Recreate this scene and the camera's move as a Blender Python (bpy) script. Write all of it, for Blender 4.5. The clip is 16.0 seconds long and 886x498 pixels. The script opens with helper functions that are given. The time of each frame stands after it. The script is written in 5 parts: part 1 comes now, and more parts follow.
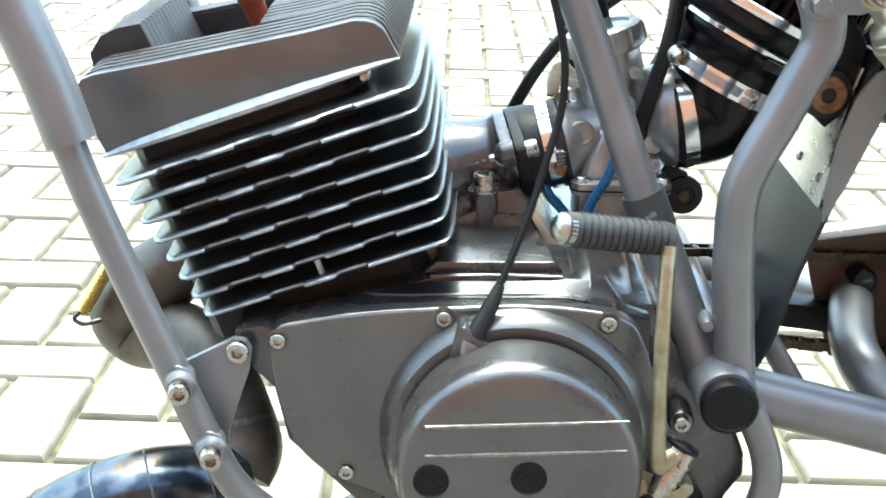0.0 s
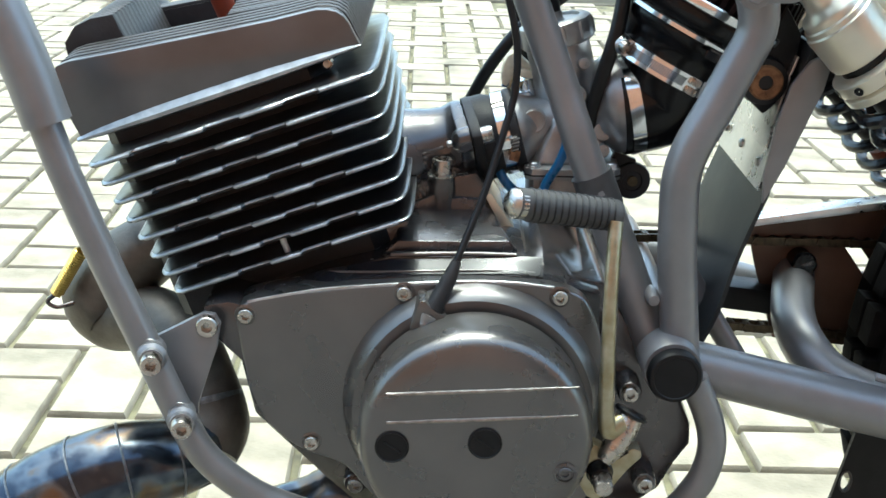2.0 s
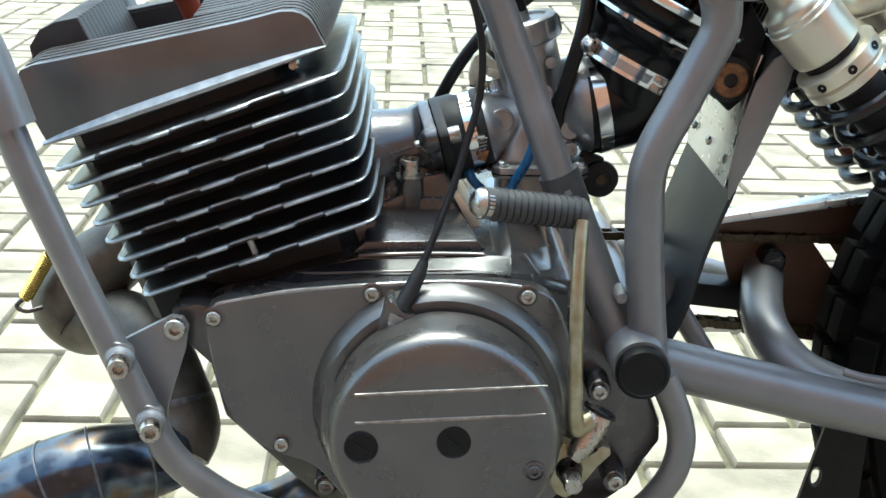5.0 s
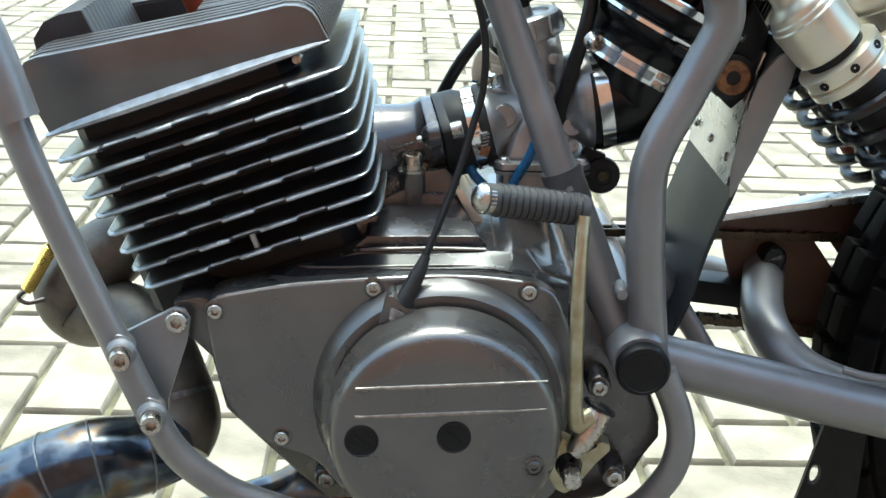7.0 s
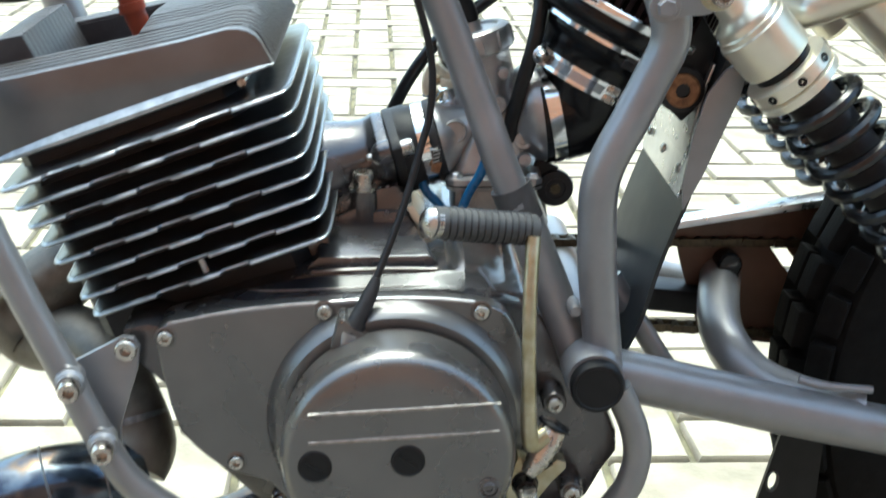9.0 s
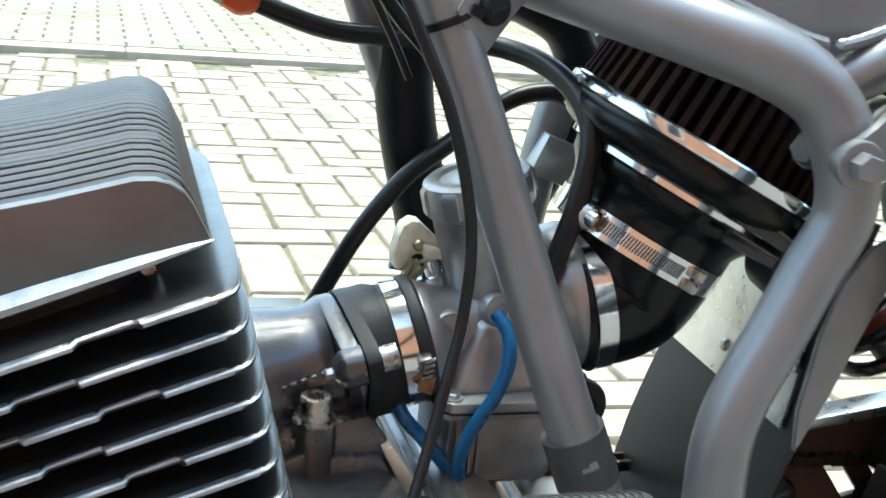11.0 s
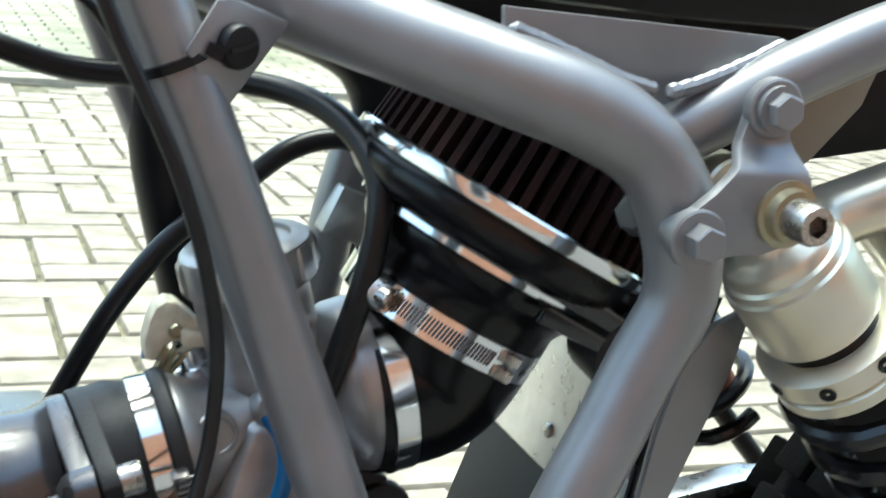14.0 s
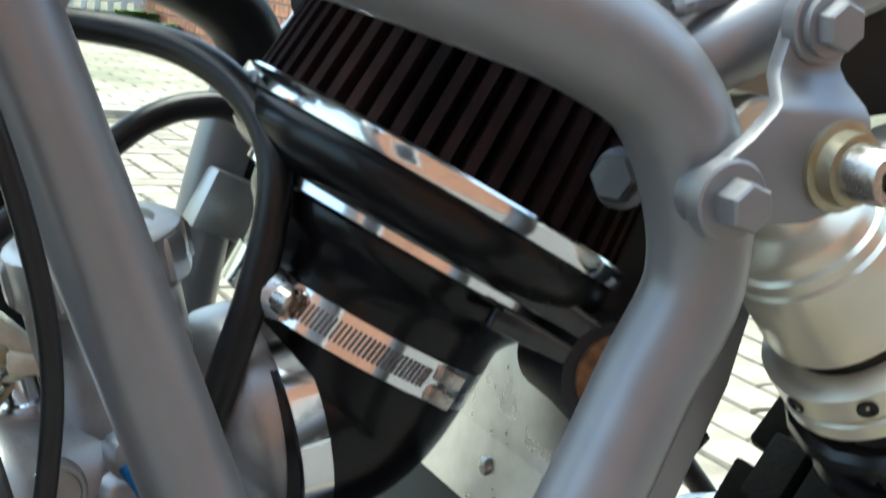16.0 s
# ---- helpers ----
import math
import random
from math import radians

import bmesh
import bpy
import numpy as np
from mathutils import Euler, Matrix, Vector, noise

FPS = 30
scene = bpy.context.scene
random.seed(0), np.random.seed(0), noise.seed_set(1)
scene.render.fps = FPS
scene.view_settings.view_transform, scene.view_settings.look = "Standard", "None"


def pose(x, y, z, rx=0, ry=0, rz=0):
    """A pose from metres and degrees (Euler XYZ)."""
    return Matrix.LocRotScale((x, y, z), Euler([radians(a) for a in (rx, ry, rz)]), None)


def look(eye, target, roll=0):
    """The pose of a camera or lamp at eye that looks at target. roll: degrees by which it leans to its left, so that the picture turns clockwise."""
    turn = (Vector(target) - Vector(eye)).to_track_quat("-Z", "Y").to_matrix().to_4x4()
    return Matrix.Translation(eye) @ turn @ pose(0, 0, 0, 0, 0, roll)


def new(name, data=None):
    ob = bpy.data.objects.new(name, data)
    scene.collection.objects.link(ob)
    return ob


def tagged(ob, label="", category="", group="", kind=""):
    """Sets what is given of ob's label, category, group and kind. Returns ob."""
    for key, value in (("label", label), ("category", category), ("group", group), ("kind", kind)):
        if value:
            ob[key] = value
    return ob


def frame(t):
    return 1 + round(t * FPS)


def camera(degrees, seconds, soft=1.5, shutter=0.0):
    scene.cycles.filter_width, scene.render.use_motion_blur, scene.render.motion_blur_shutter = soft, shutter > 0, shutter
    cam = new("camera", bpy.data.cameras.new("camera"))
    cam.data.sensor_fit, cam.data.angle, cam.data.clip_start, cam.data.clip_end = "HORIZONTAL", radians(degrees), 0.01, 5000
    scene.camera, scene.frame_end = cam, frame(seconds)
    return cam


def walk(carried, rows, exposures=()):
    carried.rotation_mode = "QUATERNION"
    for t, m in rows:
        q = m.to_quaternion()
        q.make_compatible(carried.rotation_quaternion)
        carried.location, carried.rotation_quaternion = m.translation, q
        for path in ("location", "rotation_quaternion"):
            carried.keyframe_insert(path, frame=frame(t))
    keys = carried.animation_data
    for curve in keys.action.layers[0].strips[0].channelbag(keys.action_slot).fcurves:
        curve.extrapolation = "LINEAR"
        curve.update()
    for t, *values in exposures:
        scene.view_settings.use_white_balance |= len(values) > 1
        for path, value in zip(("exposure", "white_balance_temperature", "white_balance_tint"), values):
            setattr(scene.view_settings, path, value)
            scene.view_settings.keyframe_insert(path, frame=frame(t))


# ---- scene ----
from mathutils.geometry import tessellate_polygon

cam = camera(38.0, 16.0, 1.5, 0.5)
PATH = [
    (0, (0.05, 0.134, 0.706), (0.04, 2.02, 0.039), 1.5),
    (0.5, (0.06, 0.115, 0.696), (0.072, 2.005, 0.045), 1.7),
    (1, (0.055, 0.104, 0.697), (0.096, 2.002, 0.069), 2.1),
    (1.5, (0.048, 0.092, 0.693), (0.064, 1.979, 0.03), 1.9),
    (2, (0.054, 0.086, 0.693), (0.098, 1.983, 0.061), 1.8),
    (2.5, (0.058, 0.086, 0.691), (0.112, 1.977, 0.042), 1.2),
    (3, (0.058, 0.087, 0.697), (0.117, 1.968, 0.021), 1.0),
    (3.5, (0.064, 0.084, 0.69), (0.141, 1.972, 0.036), 0.8),
    (6, (0.063, 0.085, 0.696), (0.133, 1.982, 0.066), 1.9),
    (6.5, (0.06, 0.082, 0.693), (0.139, 1.978, 0.061), 2.0),
    (7, (0.063, 0.083, 0.694), (0.133, 1.977, 0.056), 1.9),
    (7.5, (0.064, 0.084, 0.696), (0.138, 1.976, 0.05), 1.9),
    (8, (0.061, 0.083, 0.694), (0.144, 1.975, 0.051), 1.8),
    (8.5, (0.067, 0.083, 0.694), (0.15, 1.969, 0.035), 1.6),
    (9, (0.078, 0.096, 0.717), (0.188, 1.979, 0.051), 1.1),
    (9.5, (0.062, 0.148, 0.746), (0.284, 2.061, 0.205), 1.5),
    (9.7, (0.047, 0.175, 0.744), (0.29, 2.081, 0.192), 1.0),
    (11.8, (-0.038, 0.596, 0.631), (0.757, 2.366, 0.149), 9.0),
    (12, (-0.034, 0.619, 0.621), (0.807, 2.369, 0.142), 9.3),
    (12.5, (-0.028, 0.626, 0.617), (0.712, 2.424, 0.152), 7.9),
    (13, (-0.014, 0.607, 0.631), (0.644, 2.426, 0.125), 6.7),
    (13.5, (0.013, 0.56, 0.65), (0.727, 2.356, 0.136), 7.8),
    (14, (0.033, 0.531, 0.684), (0.789, 2.32, 0.206), 5.9),
    (14.5, (0.049, 0.601, 0.671), (0.905, 2.371, 0.306), 6.7),
    (15, (0.057, 0.629, 0.651), (1.031, 2.333, 0.269), 6.3),
    (15.5, (0.055, 0.633, 0.653), (1.025, 2.347, 0.305), 6.1),
    (16, (0.061, 0.638, 0.644), (1.017, 2.343, 0.225), 6.0),
]
EXPOSURES = [(t, e + 1.78, 6000, -10) for t, e in ((0.0, 0.8), (0.7, 0.5), (1.5, 0.2), (3.7, 0.1), (8.5, 0.1), (9.0, 0.32), (9.5, 0.52), (9.7, 0.58), (11.8, 0.15), (16.0, 0.15))]
walk(cam, [(t, look(eye, target, roll)) for t, eye, target, roll in PATH], EXPOSURES)

# ---- light: bright overcast sky ----
world = bpy.data.worlds.new("sky")
scene.world = world
world.use_nodes = True
wn = world.node_tree
sky = wn.nodes.new("ShaderNodeTexSky")
sky.sky_type, sky.sun_disc = "NISHITA", False
sky.sun_elevation, sky.sun_rotation = radians(76), radians(341)
sky.dust_density, sky.ozone_density = 4.0, 1.0
wn.nodes["Background"].inputs["Strength"].default_value = 0.15
wn.links.new(sky.outputs["Color"], wn.nodes["Background"].inputs["Color"])
sun = new("sun", bpy.data.lights.new("sun", "SUN"))
sun.data.energy, sun.data.angle, sun.data.color = 1.2, radians(30), (1.0, 0.97, 0.93)
sun.matrix_world = look((0.49, 1.42, 6.0), (0, 0, 0))


# ---- materials ----
def mat(name, color, rough=0.5, metal=0.0, var=0.15, scale=60.0, bump=0.1, bscale=400.0, rvar=0.12, tint=None, rand=0.0, coat=0.0, spec=0.5):
    """A surface with two scales of mottling, uneven gloss and fine relief."""
    m = bpy.data.materials.new(name)
    m.use_nodes = True
    t = m.node_tree
    b = t.nodes["Principled BSDF"]
    b.inputs["Metallic"].default_value = metal
    b.inputs["Coat Weight"].default_value = coat
    b.inputs["Coat Roughness"].default_value = 0.22
    b.inputs["Specular IOR Level"].default_value = spec
    co = t.nodes.new("ShaderNodeTexCoord")
    n1, n2 = t.nodes.new("ShaderNodeTexNoise"), t.nodes.new("ShaderNodeTexNoise")
    n1.inputs["Scale"].default_value, n1.inputs["Detail"].default_value = scale, 5
    n2.inputs["Scale"].default_value, n2.inputs["Detail"].default_value = bscale, 3
    for n in (n1, n2):
        t.links.new(co.outputs["Object"], n.inputs["Vector"])
    ramp = t.nodes.new("ShaderNodeValToRGB")
    lo = [c * (1 - var) for c in color]
    hi = [min(1, c * (1 + var)) for c in color] if tint is None else list(tint)
    ramp.color_ramp.elements[0].position, ramp.color_ramp.elements[0].color = 0.3, (*lo, 1)
    ramp.color_ramp.elements[1].position, ramp.color_ramp.elements[1].color = 0.72, (*hi, 1)
    t.links.new(n1.outputs["Fac"], ramp.inputs["Fac"])
    out = ramp.outputs["Color"]
    if rand:
        info, hsv, mr = t.nodes.new("ShaderNodeObjectInfo"), t.nodes.new("ShaderNodeHueSaturation"), t.nodes.new("ShaderNodeMapRange")
        geo, add = t.nodes.new("ShaderNodeNewGeometry"), t.nodes.new("ShaderNodeMath")
        add.operation = "ADD"
        t.links.new(info.outputs["Random"], add.inputs[0])
        t.links.new(geo.outputs["Random Per Island"], add.inputs[1])
        fr = t.nodes.new("ShaderNodeMath")
        fr.operation = "FRACT"
        t.links.new(add.outputs[0], fr.inputs[0])
        mr.inputs["To Min"].default_value, mr.inputs["To Max"].default_value = 1 - rand, 1 + rand
        t.links.new(fr.outputs[0], mr.inputs["Value"])
        t.links.new(mr.outputs["Result"], hsv.inputs["Value"])
        t.links.new(out, hsv.inputs["Color"])
        out = hsv.outputs["Color"]
    t.links.new(out, b.inputs["Base Color"])
    rr = t.nodes.new("ShaderNodeMapRange")
    rr.inputs["To Min"].default_value, rr.inputs["To Max"].default_value = max(0.02, rough - rvar), min(1, rough + rvar)
    t.links.new(n1.outputs["Fac"], rr.inputs["Value"])
    t.links.new(rr.outputs["Result"], b.inputs["Roughness"])
    if bump:
        bp = t.nodes.new("ShaderNodeBump")
        bp.inputs["Strength"].default_value, bp.inputs["Distance"].default_value = bump, 0.001
        t.links.new(n2.outputs["Fac"], bp.inputs["Height"])
        t.links.new(bp.outputs["Normal"], b.inputs["Normal"])
    return m


FRAME = mat("frame_paint", (0.235, 0.235, 0.245), 0.38, 0.5, 0.08, 40, 0.0, 900, coat=0.2)
ENGINE = mat("engine_paint", (0.14, 0.134, 0.136), 0.33, 0.75, 0.12, 30, 0.05, 700, coat=0.3)
COVER = mat("cover_paint", (0.148, 0.143, 0.140), 0.29, 0.75, 0.10, 25, 0.05, 800, coat=0.35)
CASTDARK = mat("dark_casting", (0.115, 0.108, 0.108), 0.25, 0.75, 0.25, 50, 0.15, 300, coat=0.3)
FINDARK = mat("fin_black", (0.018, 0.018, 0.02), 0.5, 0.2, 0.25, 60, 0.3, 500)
FINEDGE = mat("worn_edge_and_highlight", (0.42, 0.44, 0.46), 0.38, 0.9, 0.25, 120, 0.2, 700)
LEDGE = mat("gloss_black_enamel", (0.020, 0.020, 0.023), 0.26, 0.2, 0.25, 40, 0.03, 500, coat=0.45)
HOUSING = mat("gloss_grey_enamel", (0.17, 0.165, 0.165), 0.2, 0.8, 0.15, 40, 0.05, 600, coat=0.6)
INLET = mat("inlet_paint", (0.10, 0.10, 0.108), 0.26, 0.75, 0.2, 40, 0.1, 500, coat=0.4)
ALU = mat("cast_aluminium", (0.36, 0.36, 0.36), 0.38, 0.85, 0.18, 70, 0.12, 700)
ALUBRIGHT = mat("brushed_aluminium", (0.75, 0.76, 0.77), 0.3, 1.0, 0.1, 90, 0.1, 900)
CHROME = mat("chrome", (0.85, 0.85, 0.85), 0.12, 1.0, 0.06, 60, 0.02, 300, 0.06)
STEEL = mat("bolt_steel", (0.5, 0.47, 0.43), 0.28, 1.0, 0.2, 200, 0.1, 900)
ZINC = mat("yellow_zinc", (0.40, 0.34, 0.19), 0.33, 0.85, 0.25, 90, 0.15, 700, tint=(0.48, 0.45, 0.34))
RUBBER = mat("black_rubber", (0.017, 0.017, 0.019), 0.5, 0.0, 0.3, 80, 0.25, 700, spec=0.35)
RUBBERGLOSS = mat("gloss_black_rubber", (0.006, 0.006, 0.007), 0.24, 0.0, 0.3, 30, 0.08, 300, spec=0.3)
HOSEBLACK = mat("black_hose", (0.009, 0.009, 0.010), 0.36, 0.0, 0.3, 90, 0.08, 600, spec=0.35)
GREYRUBBER = mat("grey_rubber", (0.05, 0.05, 0.052), 0.6, 0.0, 0.25, 90, 0.3, 600)
PLASTIC = mat("black_plastic", (0.008, 0.008, 0.009), 0.42, 0.0, 0.3, 80, 0.1, 600, spec=0.25)
BLUE = mat("blue_hose", (0.012, 0.10, 0.25), 0.3, 0.0, 0.2, 90, 0.05, 500)
CREAM = mat("champagne_anodised", (0.73, 0.69, 0.57), 0.32, 0.7, 0.08, 30, 0.05, 600)
CHAMPAGNE = mat("satin_champagne_paint", (0.34, 0.32, 0.275), 0.45, 0.4, 0.1, 30, 0.05, 600)
IVORY = mat("ivory_plastic", (0.62, 0.58, 0.45), 0.5, 0.0, 0.25, 120, 0.2, 500)
RUST = mat("rusty_washer", (0.22, 0.09, 0.035), 0.65, 0.3, 0.45, 200, 0.6, 500, tint=(0.34, 0.17, 0.08))
GOLD = mat("brass_spring", (0.55, 0.4, 0.12), 0.3, 0.95, 0.15, 90, 0.05, 500)
PIPE = mat("heat_tinted_steel", (0.11, 0.14, 0.18), 0.22, 0.95, 0.35, 26, 0.05, 500, tint=(0.24, 0.25, 0.26))
PIPEDULL = mat("sooty_steel", (0.11, 0.1, 0.085), 0.45, 0.6, 0.4, 50, 0.3, 400)
heat = PIPE.node_tree.nodes["Color Ramp"].color_ramp
for at, tone in ((0.40, (0.050, 0.060, 0.080)), (0.48, (0.15, 0.17, 0.19)), (0.55, (0.17, 0.125, 0.085)), (0.62, (0.08, 0.09, 0.11))):
    heat.elements.new(at).color = (*tone, 1)
WELD = mat("weld_bead", (0.16, 0.17, 0.185), 0.35, 0.8, 0.35, 250, 0.6, 300)
SPRINGBLACK = mat("spring_black", (0.007, 0.007, 0.008), 0.22, 0.0, 0.2, 60, 0.05, 400)
TYRE = mat("tyre_rubber", (0.008, 0.008, 0.008), 0.85, 0.0, 0.4, 90, 0.5, 300, spec=0.12)
BROWNPLATE = mat("brown_plate", (0.12, 0.075, 0.055), 0.4, 0.4, 0.3, 20, 0.1, 500)
# pleat colour is lowered to include the shade that falls from above
PLEAT = mat("filter_pleat", (0.009, 0.0045, 0.0045), 0.75, 0.0, 0.5, 45, 0.5, 400, tint=(0.025, 0.012, 0.0115), spec=0.1)
CHAINMAT = mat("oily_chain", (0.09, 0.07, 0.045), 0.35, 0.8, 0.4, 200, 0.3, 500)
MAROON = mat("maroon_plastic", (0.03, 0.007, 0.006), 0.5, 0.0, 0.3, 60, 0.1, 500)
REDPLASTIC = mat("red_rubber", (0.17, 0.024, 0.006), 0.5, 0.0, 0.2, 60, 0.1, 500)
ORANGE = mat("orange_plastic", (0.7, 0.12, 0.03), 0.35, 0.0, 0.15, 60, 0.05, 500)
SHEETGREY = mat("grey_sheet", (0.024, 0.027, 0.030), 0.42, 0.4, 0.2, 25, 0.1, 700)
PAVER = mat("concrete_paver", (0.25, 0.215, 0.155), 0.9, 0.0, 0.30, 11, 1.0, 190, rand=0.13, tint=(0.39, 0.345, 0.265))
JOINT = mat("sandy_joint", (0.095, 0.084, 0.055), 0.95, 0.0, 0.5, 22, 1.0, 160, tint=(0.215, 0.20, 0.115))
PAVEROLD = mat("mossy_paver", (0.25, 0.25, 0.155), 0.9, 0.0, 0.3, 2.2, 0.6, 200, rand=0.14, tint=(0.37, 0.345, 0.265))
# grey of the added unseen ground; sets bounce light on the bike's near side
FRONTGREY = mat("unseen_front_grey", (0.11, 0.105, 0.10), 0.9, 0.0, 0.3, 20, 0.8, 300)
KERB = mat("kerb_concrete", (0.34, 0.315, 0.245), 0.9, 0.0, 0.2, 12, 0.5, 150)
BRICK = mat("red_brick", (0.40, 0.16, 0.085), 0.85, 0.0, 0.3, 18, 0.6, 200, rand=0.2, tint=(0.5, 0.25, 0.15))
MORTAR = mat("mortar", (0.3, 0.26, 0.22), 0.95, 0.0, 0.2, 30, 0.5, 200)
WHITEPAINT = mat("white_paint", (0.78, 0.78, 0.76), 0.5, 0.0, 0.06, 20, 0.1, 200)
WEED = mat("weed_leaf", (0.06, 0.13, 0.025), 0.6, 0.0, 0.4, 40, 0.2, 200, rand=0.3)
DARKTIMBER = mat("dark_timber", (0.08, 0.05, 0.035), 0.7, 0.0, 0.3, 20, 0.3, 200)


# ---- mesh helpers ----
V = Vector


def spline(pts, step=6):
    """Catmull-Rom through the points."""
    p = [V(a) for a in pts]
    if len(p) < 3:
        return p
    p = [p[0] * 2 - p[1]] + p + [p[-1] * 2 - p[-2]]
    out = []
    for i in range(1, len(p) - 2):
        a, b, c, d = p[i - 1 : i + 3]
        for k in range(step):
            t = k / step
            out.append(0.5 * ((2 * b) + (c - a) * t + (2 * a - 5 * b + 4 * c - d) * t * t + (3 * b - a - 3 * c + d) * t ** 3))
    return out + [p[-2]]


class Geo:
    """Gathers rings, prisms and sweeps into one mesh."""

    def __init__(self):
        self.v, self.f, self.m = [], [], []

    def add(self, verts, faces, m=0):
        o = len(self.v)
        self.v += [tuple(a) for a in verts]
        self.f += [tuple(i + o for i in f) for f in faces]
        self.m += [m] * len(faces)
        return self

    def rings(self, rings, m=0, cap=True, loop=False):
        n = len(rings[0])
        verts = [q for r in rings for q in r]
        faces = []
        cnt = len(rings)
        for i in range(cnt if loop else cnt - 1):
            j = (i + 1) % cnt
            for k in range(n):
                l = (k + 1) % n
                faces.append((i * n + k, i * n + l, j * n + l, j * n + k))
        if cap and not loop:
            faces.append(tuple(range(n - 1, -1, -1)))
            faces.append(tuple((cnt - 1) * n + k for k in range(n)))
        return self.add(verts, faces, m)

    def sweep(self, pts, r, seg=14, m=0, smooth=6, flat=1.0, cap=True):
        """A round bar along a smooth line; r one radius or one per given point."""
        path = spline(pts, smooth) if smooth and len(pts) > 2 else [V(a) for a in pts]
        rr = [r] * len(path) if not isinstance(r, (list, tuple)) else list(np.interp(np.linspace(0, 1, len(path)), np.linspace(0, 1, len(r)), r))
        t0 = (path[1] - path[0]).normalized()
        side = t0.cross(V((0.02, 1, 0.03))).normalized() if abs(t0.y) < 0.9 else t0.cross(V((1, 0, 0))).normalized()
        out = []
        for i, q in enumerate(path):
            t = (path[min(i + 1, len(path) - 1)] - path[max(i - 1, 0)]).normalized()
            side = (side - t * side.dot(t)).normalized()
            up = t.cross(side)
            out.append([q + (side * math.cos(a) + up * math.sin(a) * flat) * rr[i] for a in (2 * math.pi * k / seg for k in range(seg))])
        return self.rings(out, m, cap)

    def lathe(self, origin, axis, profile, seg=28, m=0, hexin=0.0):
        """Rings of (radius, way along the axis)."""
        z = V(axis).normalized()
        x = z.cross(V((0.31, 0.2, 0.93))).normalized()
        y = z.cross(x)
        o = V(origin)
        rings = []
        for r, h in profile:
            six = hexin and 0 < r <= hexin
            ring = []
            for k in range(seg):
                a = 2 * math.pi * k / seg
                q = max(r, 1e-5) * ((math.cos(math.pi / 6) / math.cos((a % (math.pi / 3)) - math.pi / 6)) if six else 1)
                ring.append(o + z * h + (x * math.cos(a) + y * math.sin(a)) * q)
            rings.append(ring)
        return self.rings(rings, m, True)

    def prism(self, outline, y0, y1, m=0, medge=None):
        """An outline in x and z, from y0 to y1."""
        n = len(outline)
        verts = [(x, y0, z) for x, z in outline] + [(x, y1, z) for x, z in outline]
        self.add(verts, [tuple(range(n)), tuple(range(2 * n - 1, n - 1, -1))], m)
        o = len(self.v) - 2 * n
        for k in range(n):
            l = (k + 1) % n
            self.f.append((o + k, o + n + k, o + n + l, o + l))
            self.m.append(m if medge is None else medge)
        return self

    def holed(self, outline, holes, y0, y1, m=0):
        """A sheet in x and z with openings through it."""
        loops = [outline] + holes
        flat = [q for lp in loops for q in lp]
        tris = tessellate_polygon([[V((x, z, 0)) for x, z in lp] for lp in loops])
        n = len(flat)
        faces = [tuple(t) for t in tris] + [tuple(k + n for k in reversed(t)) for t in tris]
        o = 0
        for lp in loops:
            faces += [(o + k, o + (k + 1) % len(lp), o + (k + 1) % len(lp) + n, o + k + n) for k in range(len(lp))]
            o += len(lp)
        return self.add([(x, y0, z) for x, z in flat] + [(x, y1, z) for x, z in flat], faces, m)

    def box(self, c, s, rot=None, m=0):
        mt = Matrix.Translation(c) @ (Euler([radians(a) for a in rot]).to_matrix().to_4x4() if rot else Matrix())
        q = [mt @ V((x * s[0] / 2, y * s[1] / 2, z * s[2] / 2)) for x in (-1, 1) for y in (-1, 1) for z in (-1, 1)]
        return self.add(q, [(0, 1, 3, 2), (4, 6, 7, 5), (0, 4, 5, 1), (2, 3, 7, 6), (0, 2, 6, 4), (1, 5, 7, 3)], m)

    def hexbar(self, origin, axis, r, h0, h1, m=0):
        return self.lathe(origin, axis, [(r * 0.9, h0), (r, h0 + 0.0004), (r, h1 - 0.0006), (r * 0.88, h1)], 6, m)

    def mesh(self, name, mats, bevel=0.0, sharp=35, bseg=2):
        bm = bmesh.new()
        vs = [bm.verts.new(a) for a in self.v]
        for f, mi in zip(self.f, self.m):
            try:
                bm.faces.new([vs[i] for i in f]).material_index = mi
            except ValueError:
                pass
        bmesh.ops.recalc_face_normals(bm, faces=bm.faces)
        if bevel:
            es = [e for e in bm.edges if len(e.link_faces) == 2 and e.calc_face_angle(0) > radians(40)]
            bmesh.ops.bevel(bm, geom=es, offset=bevel, segments=bseg, affect="EDGES", profile=0.6, clamp_overlap=True)
        me = bpy.data.meshes.new(name)
        bm.to_mesh(me)
        bm.free()
        for q in mats if isinstance(mats, (list, tuple)) else [mats]:
            me.materials.append(q)
        me.polygons.foreach_set("use_smooth", [True] * len(me.polygons))
        me.set_sharp_from_angle(angle=radians(sharp))
        return me


def part(name, geo, mats, parent, label="", bevel=0.0, sharp=35, bseg=2):
    ob = new(name, geo.mesh(name, mats, bevel, sharp, bseg))
    ob.parent = parent
    if label:
        ob["label"] = label
    return ob


def allen(parent, p, axis, r=0.0055, h=0.006, mats=None, name="allen_bolt", label=""):
    g = Geo().lathe(p, axis, [(r * 1.0, -0.004), (r, h * 0.85), (r * 0.9, h), (r * 0.56, h), (r * 0.52, h * 0.9), (r * 0.5, h * 0.35), (0, h * 0.35)], 24, 0, r * 0.57)
    return part(name, g, mats or STEEL, parent, label)


